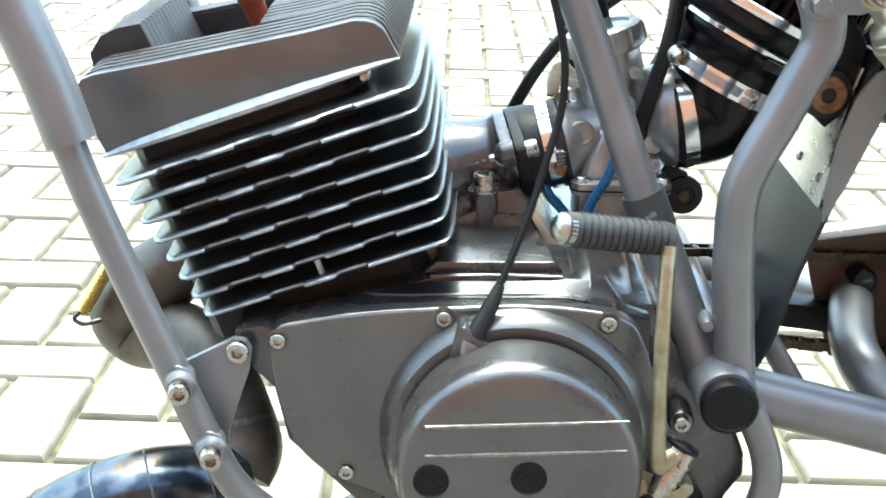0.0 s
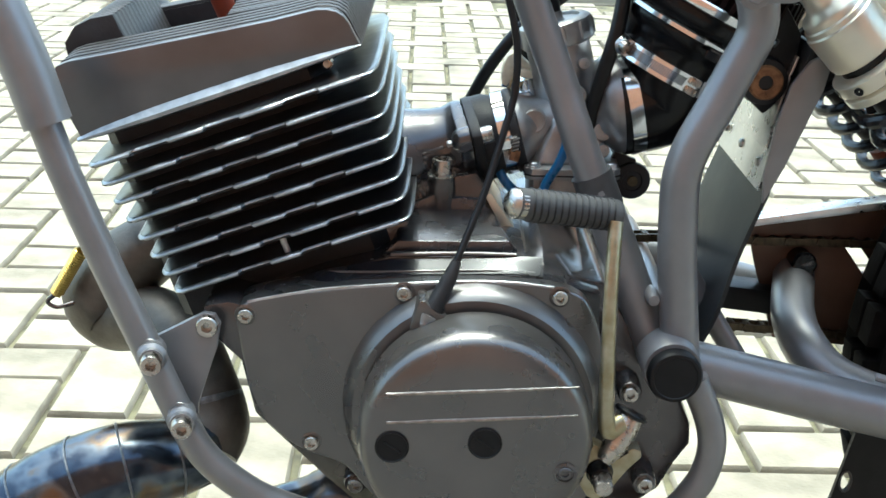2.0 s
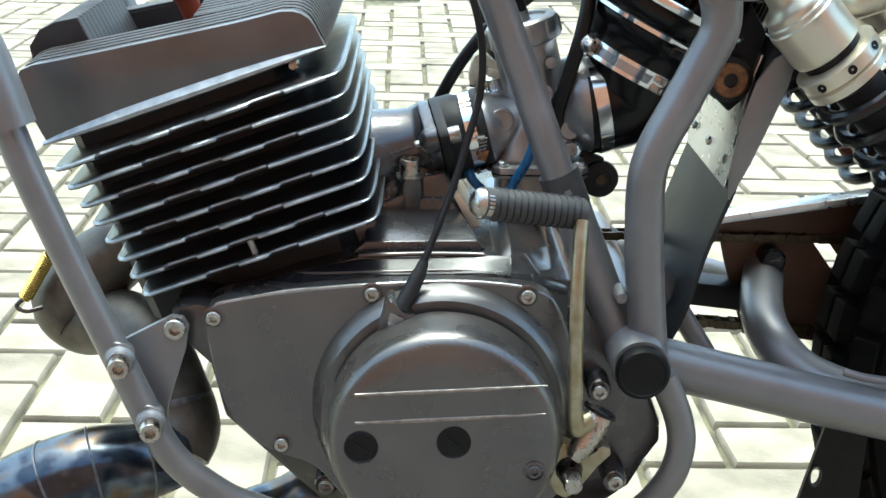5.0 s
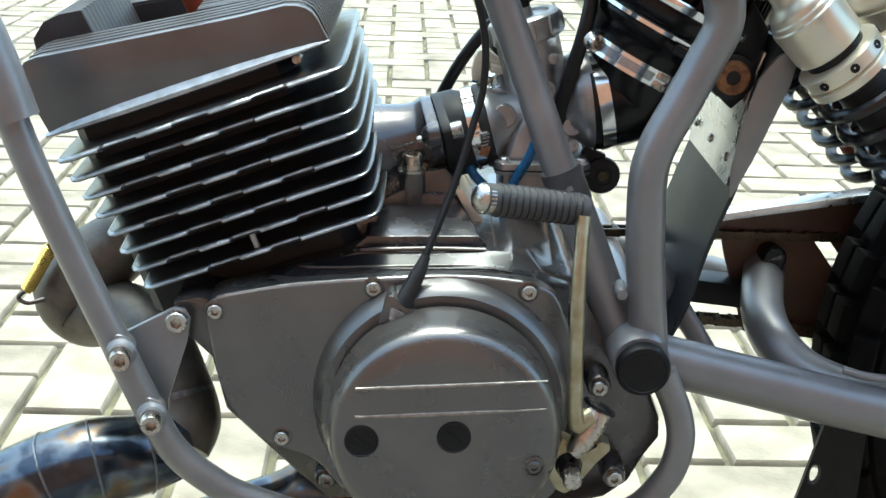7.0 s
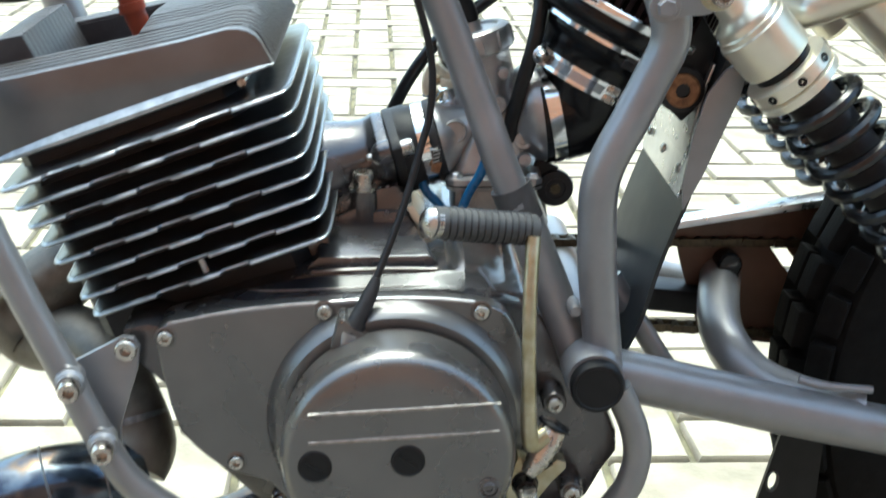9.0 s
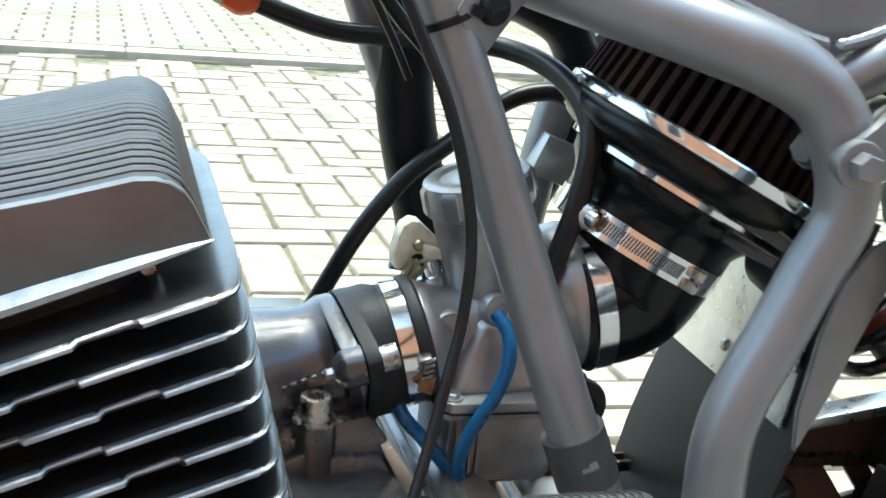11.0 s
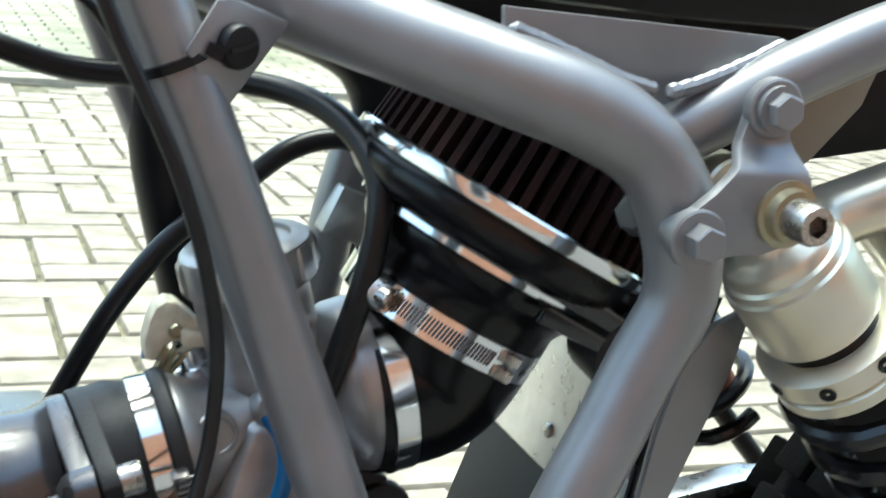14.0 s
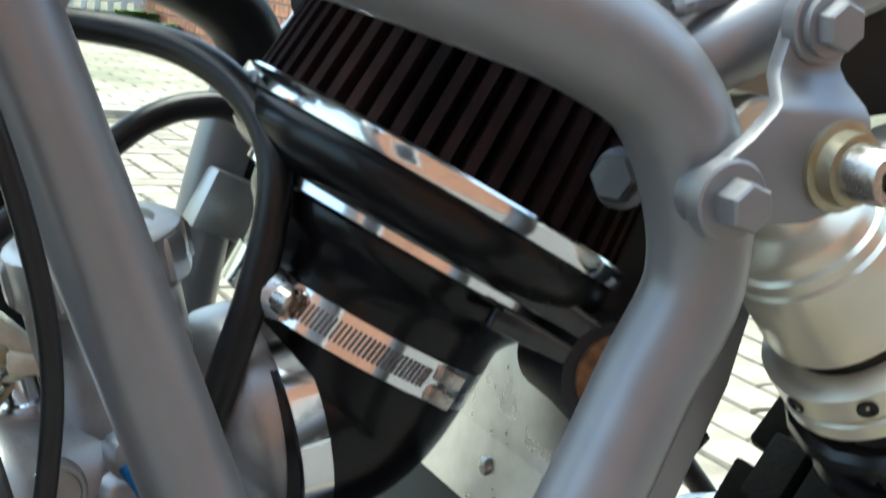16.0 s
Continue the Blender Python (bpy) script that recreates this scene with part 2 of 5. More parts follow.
def hexbolt(parent, p, axis, r=0.0065, h=0.005, mats=None, washer=0.0095, label=""):
    g = Geo().lathe(p, axis, [(washer, -0.003), (washer, 0.0012), (washer * 0.93, 0.0017), (r * 0.8, 0.0017)], 24)
    g.hexbar(p, axis, r, 0.001, 0.001 + h)
    return part("hex_bolt", g, mats or FRAME, parent, label)


def mirror_y(pts, c=0.93):
    return [(x, 2 * c - y, z) for x, y, z in pts]


# ---- ground and surroundings ----
U, JW = 0.105, 0.0050
ground = new("ground", Geo().box((0, 30, -0.11), (400, 400, 0.2)).mesh("ground", JOINT))
tagged(ground, "sandy mossy bed between pale pavers", "ground", kind="structure")


# added slab, never in view: tones reflections and bounce on the near side
front_ground = new("path", Geo().box((0, -0.62, -0.05), (12, 2.5, 0.1)).mesh("path", FRONTGREY))
tagged(front_ground, "unseen grey ground added to tone reflections and bounce light", "path", kind="structure")


def paver_mesh(w, d, top=0.0, low=-0.04):
    e = 0.006
    g = Geo()
    rings = []
    for x, y, z in ((w, d, low), (w, d, top - e * 0.8), (w - e, d - e, top)):
        rings.append([(-x / 2, -y / 2, z), (x / 2, -y / 2, z), (x / 2, y / 2, z), (-x / 2, y / 2, z)])
    return g.rings(rings)


KERB_Y = 5.38
herring = []
for i in range(-26, 46):
    for j in range(-38, 8):
        x, y, k = 0.03 + i * U, 4.65 + j * U, (j - i) % 4
        if k == 1:
            herring.append((x + U, y + U / 2, 0))
        elif k == 2 and y + 2 * U < KERB_Y:
            herring.append((x + U / 2, y + U, 1))
herring.sort(key=lambda b: (b[0] - 0.3) ** 2 + (b[1] - 1.9) ** 2)


# ---- motorcycle ----
bike = tagged(new("motorcycle"), "dark grey motorcycle with bare finned engine", "motorcycle")
bike.matrix_basis = pose(-0.0095, 0.0763, -0.0676, 0.848, 0.038, -0.473)
YC = 0.93

# frame
side_c = [(0.05, 0.912, 0.738), (0.10, 0.886, 0.7265), (0.145, 0.857, 0.7135), (0.179, 0.834, 0.7045), (0.2045, 0.819, 0.6975), (0.2265, 0.8115, 0.6905), (0.2465, 0.8075, 0.678), (0.2585, 0.805, 0.6575), (0.2620, 0.8045, 0.634), (0.2525, 0.805, 0.610), (0.2425, 0.803, 0.5885), (0.2245, 0.80, 0.548), (0.2245, 0.801, 0.5035), (0.2285, 0.803, 0.464), (0.235, 0.805, 0.415)]
side_b = [(0.0915, 0.842, 0.724), (0.103, 0.840, 0.697), (0.114, 0.838, 0.671), (0.129, 0.837, 0.6355), (0.148, 0.833, 0.589), (0.1555, 0.829, 0.569), (0.165, 0.826, 0.545), (0.1755, 0.824, 0.521)]
side_b2 = [(0.172, 0.827, 0.529), (0.197, 0.825, 0.470), (0.222, 0.815, 0.410)]
cradle_top = [(-0.212, 0.778, 0.70), (-0.1917, 0.772, 0.6504), (-0.1735, 0.768, 0.607), (-0.162, 0.766, 0.572)]
cradle = [(-0.167, 0.766, 0.581), (-0.153, 0.765, 0.54), (-0.133, 0.765, 0.487), (-0.112, 0.765, 0.435), (-0.092, 0.765, 0.386), (-0.077, 0.765, 0.356), (-0.054, 0.768, 0.332), (-0.025, 0.772, 0.314), (0.05, 0.78, 0.288), (0.15, 0.79, 0.280), (0.225, 0.80, 0.292), (0.252, 0.80, 0.318), (0.261, 0.80, 0.345), (0.258, 0.80, 0.37), (0.244, 0.80, 0.402)]
rear_e = [(0.252, 0.826, 0.676), (0.272, 0.818, 0.690), (0.30, 0.812, 0.708), (0.344, 0.808, 0.727), (0.40, 0.805, 0.735), (0.60, 0.82, 0.74)]
PIPES = (("main_tube", side_c, [0.0142] * 6 + [0.0131] * 2 + [0.0122] * 4 + [0.0127] * 3), ("seat_tube", side_b, 0.0110), ("seat_tube_sleeve", side_b2, 0.0129), ("down_tube_top", cradle_top, 0.0148), ("cradle_tube", cradle, 0.0098), ("rear_tube", rear_e, 0.0105))
frame_ob = part("frame", Geo().sweep([(0.0915, 0.842, 0.722), (0.085, 0.88, 0.73), (0.082, 0.93, 0.732), (0.085, 0.98, 0.73), (0.09, 1.032, 0.722)], 0.011, 16), FRAME, bike, "satin grey painted tubular steel frame")
for nm, pts, r in PIPES:
    part(nm, Geo().sweep(pts, r, 20), FRAME, frame_ob)
    # far main tube is coloured black to stand in for its shaded underside
    part(nm, Geo().sweep([(x - (0.018 if nm == "main_tube" else 0.0), y, z - (0.006 if nm == "main_tube" else 0.0)) for x, y, z in mirror_y(pts)], r, 16), PLASTIC if nm == "main_tube" else FRAME, frame_ob)
part("sleeve_band", Geo().sweep([(0.1700, 0.8272, 0.5335), (0.1745, 0.8268, 0.523), (0.1795, 0.8264, 0.511)], 0.0136, 20), GREYRUBBER, frame_ob, "black rubber band on tube joint")
part("pivot_boss", Geo().lathe((0.2255, 0.80, 0.4165), (0, -1, 0), [(0.0192, -0.26), (0.0192, 0.018), (0.0182, 0.020)], 32), FRAME, frame_ob)
part("pivot_cap", Geo().lathe((0.2262, 0.780, 0.4145), (0, -1, 0), [(0.0175, -0.004), (0.0178, 0.006), (0.0165, 0.0085), (0.0145, 0.0088), (0.014, 0.0082), (0, 0.0082)], 36), PLASTIC, frame_ob, "black plastic swingarm pivot cap")
part("tube_stud", Geo().lathe((0.213, 0.806, 0.457), (0, -1, 0), [(0.0045, -0.01), (0.0045, 0.005), (0.0035, 0.0075), (0, 0.008)], 16), FRAME, frame_ob)
gp = Geo().prism([(0.198, 0.7197), (0.2985, 0.7168), (0.277, 0.700), (0.2528, 0.690), (0.225, 0.697), (0.1993, 0.7095)], 0.824, 0.827)
part("gusset_plate", gp, FRAME, frame_ob, "flat grey gusset welded between frame tubes", 0.0005)
rw = random.Random(8)
gw = Geo()
for path, r in (
    ([(0.199, 0.8215, 0.7138), (0.212, 0.8215, 0.7098), (0.225, 0.821, 0.7052), (0.240, 0.820, 0.7000), (0.2528, 0.818, 0.6972)], 0.0027),
    ([(0.2528, 0.816, 0.6972), (0.266, 0.8165, 0.7010), (0.280, 0.817, 0.7070), (0.2983, 0.8175, 0.7163)], 0.0028)):
    pts = []
    for a, b in zip(path, path[1:]):
        m = max(4, int((V(b) - V(a)).length / 0.0016))
        pts += [V(a).lerp(V(b), k / m) + V((rw.uniform(-1, 1), rw.uniform(-1, 1), rw.uniform(-1, 1))) * 0.00012 for k in range(m)]
    gw.sweep(pts, [0.0010] + [r * (1 + 0.07 * math.sin(2.1 * k) * rw.uniform(0.5, 1.2)) for k in range(len(pts) - 2)] + [0.0010], 10, smooth=3)
part("weld_seam", gw, FRAME, frame_ob)

tie = part("cable_tie", Geo().lathe((0.1035, 0.8395, 0.6955), (0.41, -0.03, -0.91), [(0.0112, -0.0016), (0.0122, -0.0014), (0.0122, 0.0014), (0.0112, 0.0016)], 24), PLASTIC, bike, "black nylon cable tie round seat tube")
part("tie_head", Geo().box((0.113, 0.831, 0.700), (0.005, 0.005, 0.004), (0, 24, 0)), PLASTIC, tie)

# shock linkage plate and bolts
PLY = 0.787
gpl = Geo().prism([(0.2867, 0.7008), (0.2848, 0.7061), (0.2795, 0.7066), (0.274, 0.7025), (0.271, 0.6955), (0.2692, 0.6872), (0.2649, 0.6796), (0.2579, 0.6718), (0.2515, 0.6667), (0.2466, 0.66), (0.2458, 0.6526), (0.2496, 0.6489), (0.2562, 0.6494), (0.2667, 0.6521), (0.2775, 0.6525), (0.2846, 0.6549), (0.2908, 0.6609), (0.2935, 0.6684), (0.2924, 0.6755), (0.2897, 0.6825), (0.287, 0.6895)], PLY, PLY + 0.005)
plate = part("shock_mount_plate", gpl, FRAME, bike, "grey three lobed shock mounting plate", 0.0012)
bmj = bmesh.new()
bmj.from_mesh(plate.data)
for zc in (0.6775, 0.680, 0.6825, 0.685, 0.6875):
    bmesh.ops.bisect_plane(bmj, geom=bmj.verts[:] + bmj.edges[:] + bmj.faces[:], plane_co=(0, 0, zc), plane_no=(0, 0, 1))
for vj in bmj.verts:
    kj = min(1.0, max(0.0, (vj.co.z - 0.6775) / 0.010))
    vj.co.y += 0.008 * kj * kj * (3 - 2 * kj)
bmj.to_mesh(plate.data)
bmj.free()
hexbolt(plate, (0.2791, PLY + 0.008, 0.6975), (0, -1, 0), 0.0058, 0.0075)
hexbolt(plate, (0.2534, PLY, 0.6578), (0, -1, 0), 0.0058, 0.0075)
part("washer", Geo().lathe((0.2839, PLY, 0.6662), (0, -1, 0), [(0.0108, -0.002), (0.0108, 0.0015), (0.0088, 0.0018), (0.0084, 0.006), (0.006, 0.0062)], 28), ZINC, plate)
allen(plate, (0.2839, PLY - 0.004, 0.6662), (0, -1, 0), 0.0066, 0.0125)
for px, pz in ((0.2791, 0.6975), (0.2534, 0.6578)):
    part("spacer", Geo().lathe((px, PLY + 0.004, pz), (0, 1, 0), [(0.0075, 0), (0.0075, 0.006), (0.006, 0.007)], 20), FRAME, plate)
plate2 = part("shock_mount_plate", Geo().prism([(0.286, 0.701), (0.2775, 0.7075), (0.2695, 0.696), (0.2575, 0.671), (0.246, 0.660), (0.252, 0.649), (0.281, 0.651), (0.295, 0.667)], 1.068, 1.073), FRAME, bike, "grey far shock mounting plate", 0.001)
ib = part("inner_bolt", Geo().lathe((0.274, 0.851, 0.650), (-0.85, -0.45, 0.1), [(0.0065, -0.03), (0.0065, 0.004), (0.0085, 0.0045), (0.0085, 0.006), (0.006, 0.0065), (0.006, 0.009)], 24), INLET, plate)
part("nut", Geo().hexbar((0.274, 0.851, 0.650), (-0.85, -0.45, 0.1), 0.0068, 0.006, 0.012), INLET, ib)

# tab with slotted screw on the seat tube
tg = Geo().prism([(0.1135, 0.7145), (0.1185, 0.7150), (0.1375, 0.7085), (0.1365, 0.7060), (0.1195, 0.6845), (0.1165, 0.6825), (0.1130, 0.6865), (0.1045, 0.7000)], 0.0, 0.003)
tg.v = [(x, y + 0.8345 + (x - 0.1195) * 0.5, z) for x, y, z in tg.v]
tab = part("mounting_tab", tg, FRAME, bike, "grey angled tab with black slotted screw", 0.0008)
gs = Geo().lathe((0.1195, 0.8350, 0.7014), (0.44, -0.9, 0), [(0.0068, -0.002), (0.0068, 0.003), (0.006, 0.0042), (0.003, 0.0044), (0, 0.0044)], 28)
part("screw", gs, PLASTIC, tab, "black slotted plastic screw")
part("slot", Geo().box((0.1215, 0.8308, 0.7014), (0.0095, 0.0006, 0.0016), (0, -14, 26)), RUBBERGLOSS, tab)

# engine mount plate with its bolts on the cradle
mount = part("engine_mount_plate", Geo().prism([(-0.107, 0.4315), (-0.076, 0.4485), (-0.069, 0.4475), (-0.0655, 0.441), (-0.068, 0.425), (-0.075, 0.404), (-0.081, 0.385), (-0.083, 0.354), (-0.094, 0.354)], 0.778, 0.783), FRAME, bike, "grey steel engine mounting plate", 0.0008)
allen(mount, (-0.0735, 0.779, 0.4405), (0, -1, 0), 0.007, 0.006, label="worn steel allen bolt")
for bx, bz in ((-0.1065, 0.4275), (-0.0895, 0.3845)):
    boss = part("bolt_boss", Geo().lathe((bx, 0.768, bz), (0.16, -1, 0.08), [(0.0085, 0), (0.0085, 0.012), (0.0095, 0.0135), (0.0095, 0.017), (0.0075, 0.019), (0.0075, 0.024)], 24), FRAME, mount)
    allen(boss, V((bx, 0.768, bz)) + V((0.16, -1, 0.08)).normalized() * 0.024, (0.16, -1, 0.08), 0.0066, 0.009)
    gq = Geo()
    for k in range(3):
        c = V((bx + 0.001 * k, 0.757 - 0.003 * k, bz + 0.0105 - 0.0012 * k))
        gq.sweep([c + V((-0.007, 0.001, -0.004)), c, c + V((0.007, 0.001, -0.003))], 0.0012, 8)
    part("lock_wire", gq, FRAME, boss)

# ---- cylinder ----
CU, CV = V((0.938, 0, 0.347)), V((-0.347, 0, 0.938))
CO = V((-0.065, 0, 0.563))


def cyl(a, b, y):
    q = CO + CU * a + CV * b
    return (q.x, y, q.z)


FY0, FY1 = 0.818, 1.04
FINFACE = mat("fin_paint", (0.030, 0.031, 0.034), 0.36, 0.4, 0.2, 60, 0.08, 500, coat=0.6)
# near-black core, widened to the left, stands in for shade between the fins
cylinder = part("cylinder", Geo().rings([[cyl(a, b, y) for a, y in ((-0.074, 0.832), (0.058, 0.835), (0.070, 0.85), (0.072, 0.99), (0.06, 1.005), (-0.06, 1.005), (-0.080, 0.99), (-0.083, 0.845))] for b in (-0.121, 0.02)]), FINDARK, bike, "finned engine cylinder, core blackened for shade, with bare fin edges")


def fin(n, name):
    """One cooling fin: near edge with stepped teeth, small round corners, bare worn edge."""
    half, mid, b = 0.0945 - 0.002 * n, 0.005 + 0.00067 * n, 0.0035 - 0.01365 * n
    la, ra = mid - half, mid + half
    teeth = [(-1.0, -0.69), (-0.41, -0.165), (0.095, 0.39), (0.65, 0.93)] if n % 2 == 0 else [(-1.0, -0.43), (-0.145, 0.105), (0.37, 0.93)]
    rec, c, y0 = 0.0042, 0.016, 0.797
    pts = []
    for s, e in teeth:
        s0, e0 = mid + half * s, mid + half * e
        if pts:
            pts += [(s0 - 0.002, y0 + rec), (s0, y0)]
        else:
            pts.append((s0 + 0.006, y0))
        pts += [(e0, y0), (e0 + 0.002, y0 + rec)]
    pts = pts[:-1]
    pts += [(ra - 0.003, y0 + 0.0008), (ra, y0 + 0.003), (ra + 0.0022, y0 + 0.0075), (ra + 0.0035, y0 + 0.015), (ra + 0.0045, y0 + 0.03), (ra + 0.005, y0 + 0.07), (ra + 0.005, FY1 - 0.04), (ra, FY1 - 0.01), (ra - c, FY1), (la + c, FY1), (la, FY1 - c), (la - 0.003, FY1 - 0.06), (la - 0.003, y0 + 0.05), (la - 0.001, y0 + 0.012), (la + 0.002, y0 + 0.004)]
    g = Geo()
    k = len(pts)

    def inset(d):
        return [(mid + (a - mid) * (1 - d / half), 0.93 + (y - 0.93) * (1 - d / 0.133)) for a, y in pts]
    rings = [[cyl(a, b + h, y) for a, y in inset(d)] for d, h in ((0.012, -0.0022), (0.0022, -0.0017), (0.0003, -0.0008), (0.0, 0.0002), (0.0004, 0.0010), (0.0016, 0.0016), (0.0036, 0.0019), (0.014, 0.0024))]
    g.rings(rings)
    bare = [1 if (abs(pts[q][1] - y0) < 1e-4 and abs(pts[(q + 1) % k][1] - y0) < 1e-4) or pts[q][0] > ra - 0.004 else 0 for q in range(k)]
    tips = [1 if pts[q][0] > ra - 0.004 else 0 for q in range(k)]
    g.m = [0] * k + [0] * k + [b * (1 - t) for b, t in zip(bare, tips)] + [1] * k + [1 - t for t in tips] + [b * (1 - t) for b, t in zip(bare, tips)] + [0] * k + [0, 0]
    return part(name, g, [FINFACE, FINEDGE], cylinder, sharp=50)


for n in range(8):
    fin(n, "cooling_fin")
part("fin_strut", Geo().sweep([cyl(0.009, -0.0784, 0.806), cyl(0.009, -0.092, 0.806)], 0.0022, 10), ALU, cylinder)
part("head_stud", Geo().lathe(cyl(0.072, 0.012, 0.835), (0, -1, 0.1), [(0.003, -0.01), (0.003, 0.004), (0, 0.0045)], 12), STEEL, cylinder)

# cylinder head: upright fins in a fan
head = part("cylinder_head", Geo().rings([[cyl(a, b, y) for a, y in ((-0.082, FY0 + 0.012), (0.080, FY0 + 0.012), (0.089, FY0 + 0.02), (0.092, FY0 + 0.04), (0.092, FY1 - 0.02), (0.086, FY1), (-0.085, FY1), (-0.09, FY1 - 0.02), (-0.09, FY0 + 0.02))] for b in (0.0155, 0.0195, 0.0235)]), [ENGINE], bike, "matt grey finned cylinder head", 0.0015)


def head_profile(lift, notch=None, low=0.0):
    """Side outline of one head fin in the cylinder's axes."""
    out = [(-0.090, 0.018), (0.0975, 0.018), (0.0965 - low, 0.026 + lift * 0.4), (0.0955 - low, 0.034 + lift * 0.8), (0.094 - low, 0.039 + lift), (0.0905 - low, 0.0435 + lift), (0.086, 0.0465 + lift - low), (0.079, 0.0488 + lift - low)]
    if notch:
        a0, a1 = notch
        out += [(0.05, 0.0513 + lift - low), (a1 + 0.004, 0.056 + lift - low), (a1, 0.05 + lift), (a1 - 0.004, 0.03), (a0 + 0.004, 0.03), (a0, 0.05), (a0 - 0.003, 0.0825 - low)]
        return [(cyl(a, b, 0)[0], cyl(a, b, 0)[2]) for a, b in out + [(-0.070, 0.0845 - low), (-0.082, 0.083 - low), (-0.0925 + low, 0.075), (-0.0945 + low, 0.064), (-0.094 + low, 0.05)]]
    out += [(0.05, 0.0513 + lift - low), (0.0, 0.0575 + lift - low), (-0.04, 0.0627 + lift - low), (-0.078, 0.0679 + lift - low), (-0.0865, 0.0675 + lift - low), (-0.092 + low, 0.062 + lift), (-0.0935 + low, 0.052)]
    return [(cyl(a, b, 0)[0], cyl(a, b, 0)[2]) for a, b in out]


HEADFIN = mat("head_fin_paint", (0.034, 0.031, 0.032), 0.5, 0.3, 0.3, 50, 0.3, 400)
part("head_fin", Geo().prism(head_profile(0.0), FY0 - 0.003, FY0 + 0.004), ENGINE, head, "", 0.0014)
for i in range(21):
    y = 0.8285 + 0.0095 * i
    d = abs(y + 0.004 - YC)
    lift = min(0.005, (0.112 - d) * 0.05)
    part("head_fin", Geo().prism(head_profile(lift, (-0.052, 0.012) if d < 0.06 else None), y, y + 0.0083), HEADFIN, head, "", 0.0014)
for y0, y1, nt in ((0.82, 0.871, None), (0.871, 0.989, (-0.052, 0.012)), (0.989, 1.032, None)):
    part("head_core", Geo().prism(head_profile(0.001 if nt is None else 0.004, nt, 0.0012), y0, y1), HEADFIN, head)
gl = Geo().rings([[cyl(a, 0.0195 + b * w, FY0 - 0.003 + y * w) for b, y in ((-0.0022, -0.001), (-0.0012, -0.0032), (0.0006, -0.0034), (0.0036, 0.0004), (0.001, 0.005))] for a, w in ((-0.0925, 0.45), (-0.075, 1.0), (-0.04, 1.45), (0.0, 1.5), (0.04, 1.35), (0.07, 0.95), (0.09, 0.5), (0.098, 0.12))])
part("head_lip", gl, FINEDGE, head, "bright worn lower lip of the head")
plug = part("spark_plug", Geo().lathe((-0.066, 0.93, 0.585), CV, [(0.011, 0), (0.011, 0.014), (0.008, 0.017), (0.007, 0.03), (0.004, 0.034)], 20), ALUBRIGHT, bike, "spark plug with red rubber cap")
part("plug_cap", Geo().sweep([(-0.079, 0.93, 0.612), (-0.0855, 0.93, 0.628), (-0.0895, 0.93, 0.642), (-0.0955, 0.93, 0.6515), (-0.104, 0.93, 0.656), (-0.114, 0.93, 0.6525), (-0.130, 0.93, 0.6445)], [0.0076, 0.0078, 0.0080, 0.0086, 0.0080, 0.0058, 0.0054], 18), REDPLASTIC, plug, "dark red rubber spark plug cap")
part("cap_collar", Geo().sweep([(-0.0850, 0.93, 0.6265), (-0.0868, 0.93, 0.6325)], 0.0094, 18), REDPLASTIC, plug)
part("ignition_lead", Geo().sweep([(-0.124, 0.93, 0.6475), (-0.145, 0.93, 0.638), (-0.19, 0.935, 0.635), (-0.25, 0.94, 0.66)], 0.0038, 10), HOSEBLACK, plug)

# ---- crankcase ----
case = part("crankcase", Geo().prism([(-0.066, 0.43), (-0.045, 0.449), (0.0, 0.466), (0.041, 0.477), (0.123, 0.479), (0.150, 0.470), (0.182, 0.462), (0.205, 0.425), (0.240, 0.382), (0.249, 0.360), (0.250, 0.345), (0.241, 0.331), (0.231, 0.310), (0.215, 0.297), (0.19, 0.290), (0.02, 0.292), (-0.005, 0.315), (-0.05, 0.36)], 0.815, 1.05), CASTDARK, bike, "dark grey painted crankcase", 0.004)
part("case_ledge", Geo().prism([(-0.055, 0.445), (0.0, 0.4625), (0.041, 0.4695), (0.123, 0.4725), (0.150, 0.4685), (0.178, 0.461), (0.178, 0.44), (-0.055, 0.425)], 0.797, 0.818), LEDGE, case, "glossy black cover ledge", 0.002)
part("case_shoulder", Geo().rings([[(x, 0.8135, z + 0.0052 + e), (x, 0.808, z + 0.0035 + e * 0.7), (x, 0.803, z + 0.0021), (x, 0.799, z + 0.0008), (x, 0.799, z - 0.006), (x, 0.8135, z - 0.006)] for x, z, e in ((-0.04, 0.4495, 0.0), (0.0, 0.4625, 0.0), (0.041, 0.4695, 0.001), (0.085, 0.471, 0.001), (0.118, 0.4722, 0.0012), (0.128, 0.4718, 0.003), (0.140, 0.4702, 0.004))]), LEDGE, case, "", 0.0, 50)
part("cylinder_base", Geo().prism([(-0.095, 0.425), (-0.05, 0.435), (0.0, 0.452), (0.05, 0.475), (0.097, 0.478), (0.124, 0.480), (0.108, 0.502), (0.093, 0.522), (0.083, 0.528), (0.052, 0.528), (0.04, 0.49), (-0.03, 0.46), (-0.09, 0.438)], 0.896, 1.01), CASTDARK, case, "", 0.003)
part("engine_lug", Geo().prism([(-0.078, 0.448), (-0.062, 0.452), (-0.045, 0.448), (-0.045, 0.405), (-0.053, 0.409), (-0.062, 0.418), (-0.076, 0.432)], 0.79, 0.86), CASTDARK, case, "", 0.002)
rim = Geo().sweep([(0.041, 0.816, 0.4775), (0.085, 0.816, 0.4795), (0.123, 0.816, 0.4795)], 0.0016, 8)
part("case_rim", rim, ENGINE, case)
